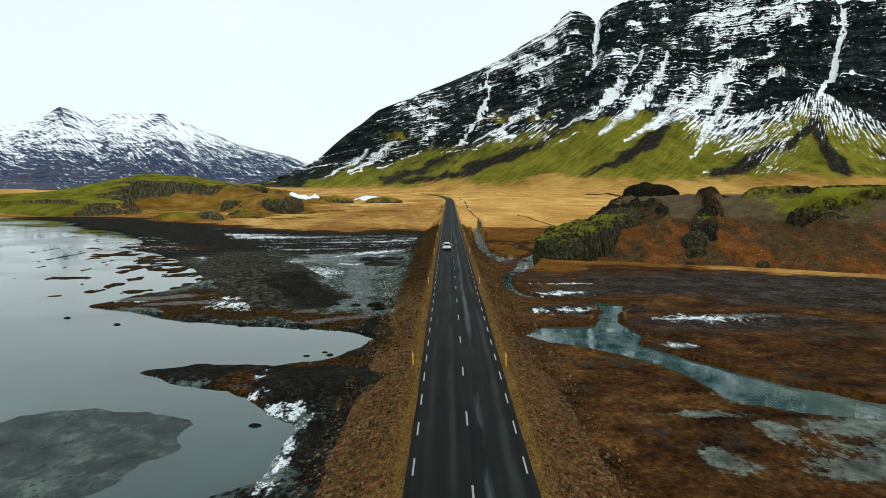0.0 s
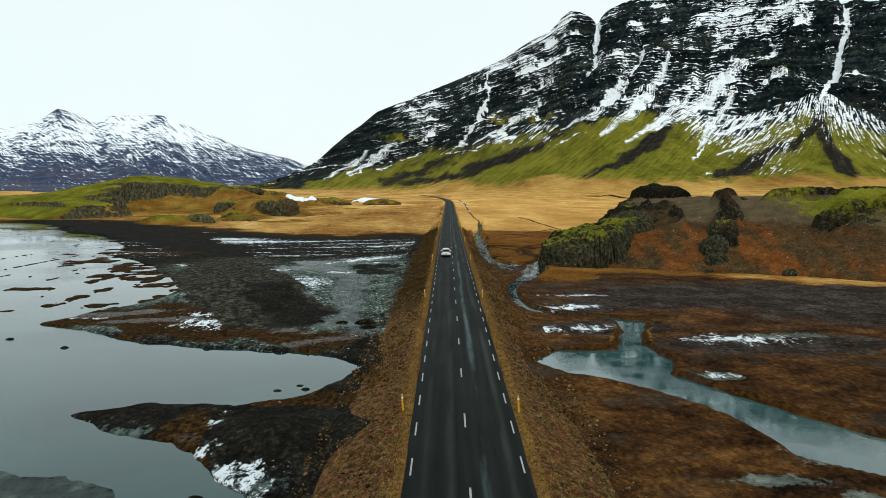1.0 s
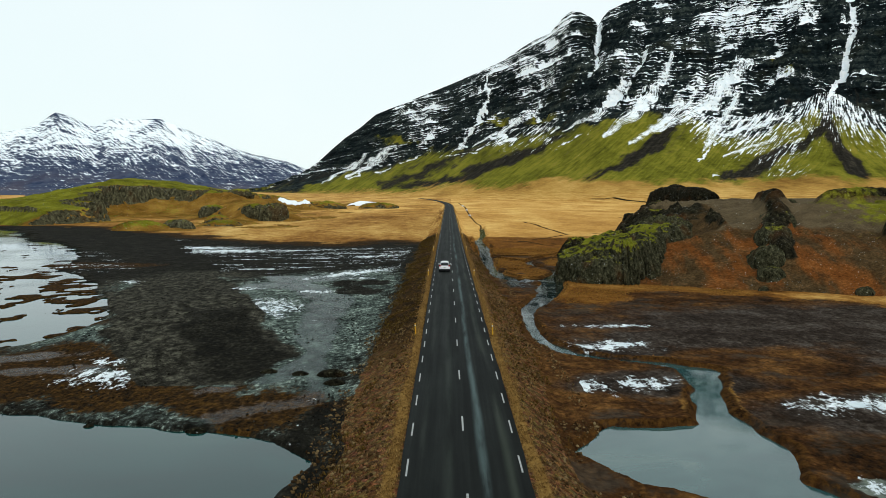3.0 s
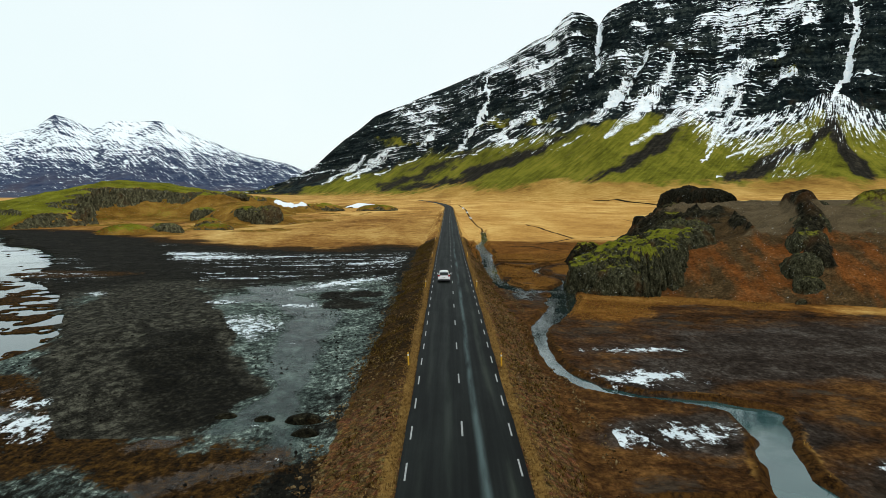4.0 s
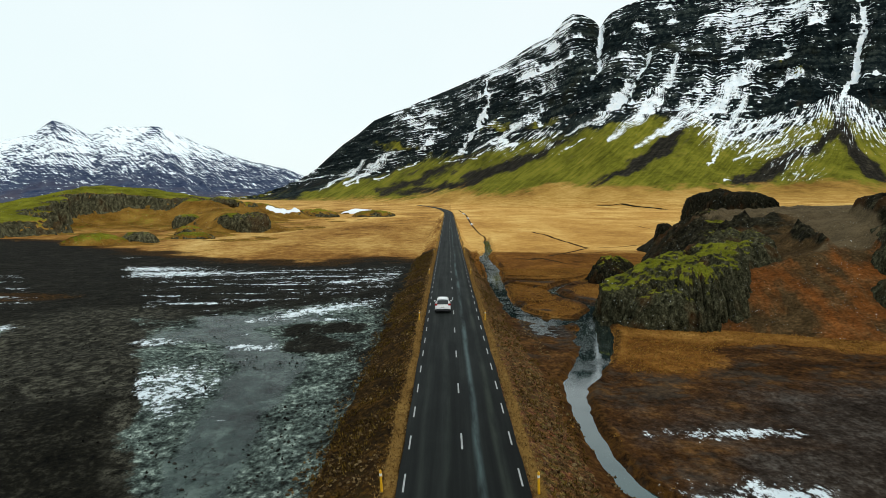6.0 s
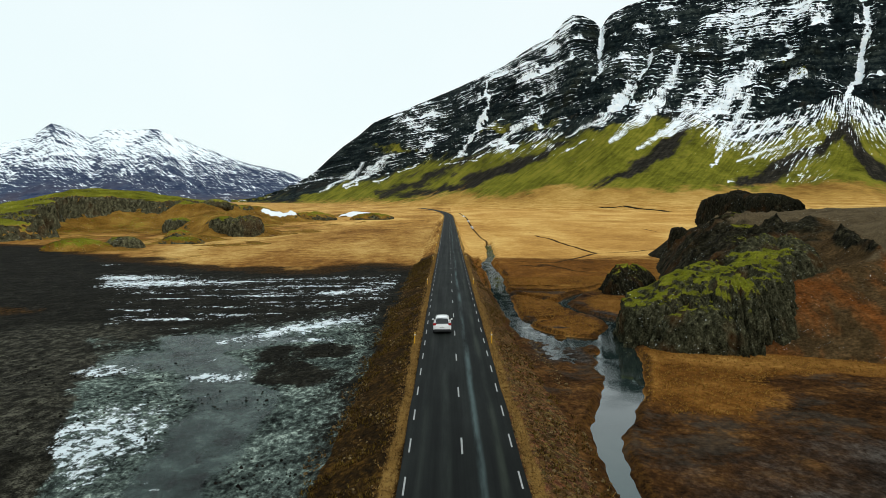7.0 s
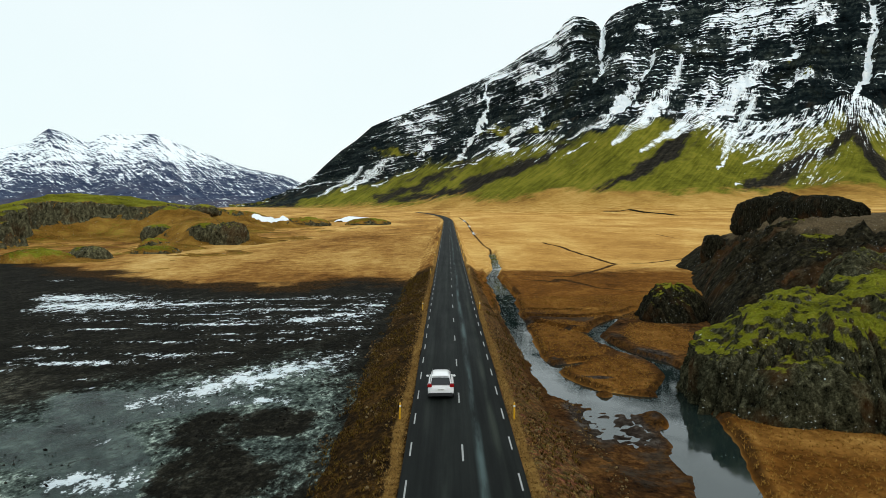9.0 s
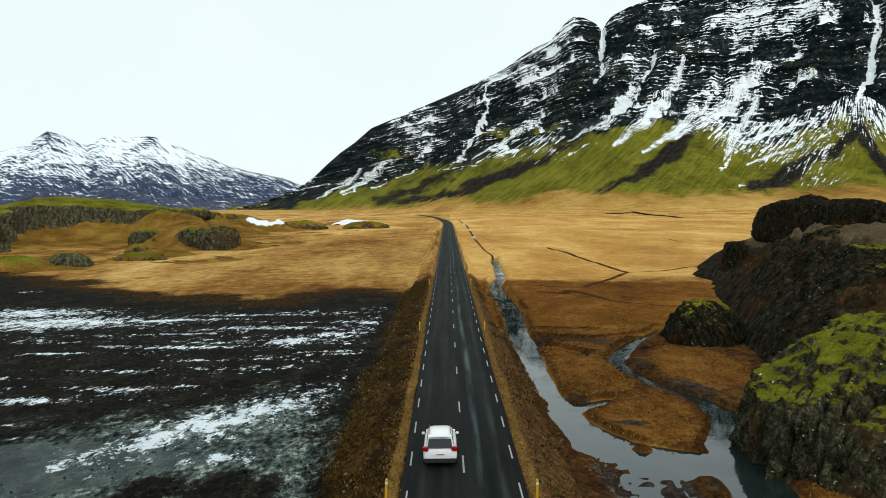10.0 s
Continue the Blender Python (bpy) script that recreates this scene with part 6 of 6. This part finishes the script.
    box(b, -0.19, 0.19, -0.034, -0.026, 0.70, 0.74)
    part("plate_bar", b, CAR_BLACK, plate, "dark bar in place of characters")
    for s in (-1, 1):
        for wy in (0.85, 3.60):
            b = bmesh.new()
            tube(b, (s * 0.68, wy, 0.35), (s * 0.91, wy, 0.35), 0.35, 0.35, 28)
            bmesh.ops.bevel(b, geom=[e for e in b.edges if len(e.link_faces) == 2 and e.calc_face_angle(0) > 1], offset=0.04, segments=2, affect="EDGES")
            wheel = part("wheel", b, CAR_TYRE, top, "black rubber tyre on alloy rim", smooth=False)
            b = bmesh.new()
            tube(b, (s * 0.80, wy, 0.35), (s * 0.925, wy, 0.35), 0.23, 0.22, 20)
            part("rim", b, CAR_RIM, wheel, "grey alloy rim")
    b = bmesh.new()
    box(b, -0.78, 0.78, 0.3, 4.3, 0.18, 0.36)
    part("underbody", b, CAR_BLACK, top)
    top.matrix_world = pose(0.52, 159.6, 0.03, 0, 0, 0.2)
    top.scale = (0.94, 0.94, 0.94)
    return tagged(top, "white mid-size family SUV on the asphalt road", "car")


car()


# ---- loose stones of the road embankment ----
def scatter_stones(name, count, seed, pick, low, high, material, label):
    rnd = np.random.RandomState(seed)
    b = bmesh.new()
    bmesh.ops.create_icosphere(b, subdivisions=1, radius=1.0)
    b.verts.ensure_lookup_table()
    unit = np.array([v.co[:] for v in b.verts])
    tri = np.array([[v.index for v in f.verts] for f in b.faces])
    b.free()
    x, y = pick(rnd, count)
    z = ground_height(x, y)
    n = len(x)
    size = low + (high - low) * rnd.rand(n) ** 3.0
    sq = 0.55 + 0.6 * rnd.rand(n, 3)
    wob = 1 + 0.8 * (rnd.rand(n, len(unit)) - 0.5)
    ang = rnd.rand(n) * 6.283
    p = unit[None] * wob[..., None] * sq[:, None, :] * size[:, None, None]
    c, s = np.cos(ang)[:, None], np.sin(ang)[:, None]
    px, py = p[..., 0] * c - p[..., 1] * s, p[..., 0] * s + p[..., 1] * c
    co = np.stack([px + x[:, None], py + y[:, None], p[..., 2] + z[:, None] + 0.15 * size[:, None]], -1).reshape(-1, 3)
    fa = (tri[None] + (np.arange(n) * len(unit))[:, None, None]).reshape(-1, 3)
    me = bpy.data.meshes.new(name)
    me.from_pydata(co.tolist(), [], fa.tolist())
    me.materials.append(material)
    return tagged(new(name, me), label, "stones", kind="stuff")


def on_bank(rnd, count):
    y = 28 + 205 * rnd.rand(count) ** 1.1
    side = np.where(rnd.rand(count) < 0.5, -1, 1)
    d = 4.1 + 4.6 * rnd.rand(count)
    keep = vnoise(y * 0.25 + side * 50, d * 0.7, 77) > -0.45 + np.where(side < 0, 0.6, 0.45) * sstep(80, 150, y)
    return (road_x(y) + side * d)[keep], y[keep]


def on_flats(rnd, count):
    y = 84 + 128 * rnd.rand(count)
    x = -7 - 34 * rnd.rand(count) ** 1.3
    keep = (water_field(x, y) < -0.3) & (vnoise(x * 0.22, y * 0.12, 79) + 0.5 * vnoise(x * 0.9, y * 0.5, 81) > 0.08 + 0.8 * sstep(148, 160, y) * sstep(-15, -19, x))
    return x[keep], y[keep]


scatter_stones("embankment_stones", 24000, 5, on_bank, 0.035, 0.14, STONE, "loose brown-grey stones covering the road embankment")
scatter_stones("flat_stones", 9000, 6, on_flats, 0.03, 0.13, DARK_STONE, "dark stones and clods strewn over the mud flats")


# ---- dry grass ----
def scatter_tufts(name, count, seed, pick, low, high, material, label, blades=9):
    rnd = np.random.RandomState(seed)
    x, y = pick(rnd, count)
    n = len(x)
    z = ground_height(x, y)
    h = low + (high - low) * rnd.rand(n, blades)
    a = rnd.rand(n, blades) * 6.283
    r0 = 0.35 * h * rnd.rand(n, blades)
    lean = 0.4 + 0.9 * rnd.rand(n, blades)
    bx, by = x[:, None] + r0 * np.cos(a), y[:, None] + r0 * np.sin(a)
    tx, ty = bx + h * lean * np.cos(a), by + h * lean * np.sin(a)
    wx, wy = -np.sin(a) * h * 0.16, np.cos(a) * h * 0.16
    z0 = np.broadcast_to(z[:, None], bx.shape) - 0.03
    co = np.stack([np.stack([bx - wx, by - wy, z0], -1), np.stack([bx + wx, by + wy, z0], -1), np.stack([tx, ty, z0 + h], -1)], 2).reshape(-1, 3)
    fa = np.arange(len(co)).reshape(-1, 3)
    me = bpy.data.meshes.new(name)
    me.from_pydata(co.tolist(), [], fa.tolist())
    me.materials.append(material)
    return tagged(new(name, me), label, "grass", kind="stuff")


def on_verge(rnd, count):
    y = 28 + 240 * rnd.rand(count) ** 1.3
    side = np.where(rnd.rand(count) < 0.5, -1, 1)
    d = 3.05 + np.abs(rnd.normal(0.25, 0.45, count))
    return road_x(y) + side * d, y


def on_moor(rnd, count):
    x, y = 9 + 34 * rnd.rand(count), 36 + 190 * rnd.rand(count)
    f = ground_fields(x, y, ground_height(x, y))
    near = f["grass"] + 0.25 * vnoise(x * 0.8, y * 0.6, 87)
    keep = (water_field(x, y) < -0.25) & (near > 0.0) & (inside(x, y, HILL_FOOT) < 1)
    return x[keep], y[keep]



def on_heath(rnd, count):
    y = 60 + 200 * rnd.rand(count)
    side = np.where(rnd.rand(count) < 0.6, -1, 1)
    d = 3.9 + 4.4 * rnd.rand(count)
    x = road_x(y) + side * d
    keep = (vnoise(x * 0.5, y * 0.3, 93) + 0.5 * vnoise(x * 1.6, y * 1.1, 94) > 0.25 - 0.5 * sstep(70, 140, y)) & (ground_height(x, y) > plain_level(x, y) + 0.1)
    return x[keep], y[keep]


scatter_tufts("verge_grass", 11000, 8, on_verge, 0.05, 0.16, STRAW, "short dry grass along the road edges")
scatter_tufts("bank_heath", 16000, 10, on_heath, 0.08, 0.24, HEATH, "dark brown heath and dead grass on the embankment", blades=6)
scatter_tufts("moor_grass", 46000, 9, on_moor, 0.06, 0.20, RUSSET, "tussocks of dry golden grass on the marsh")
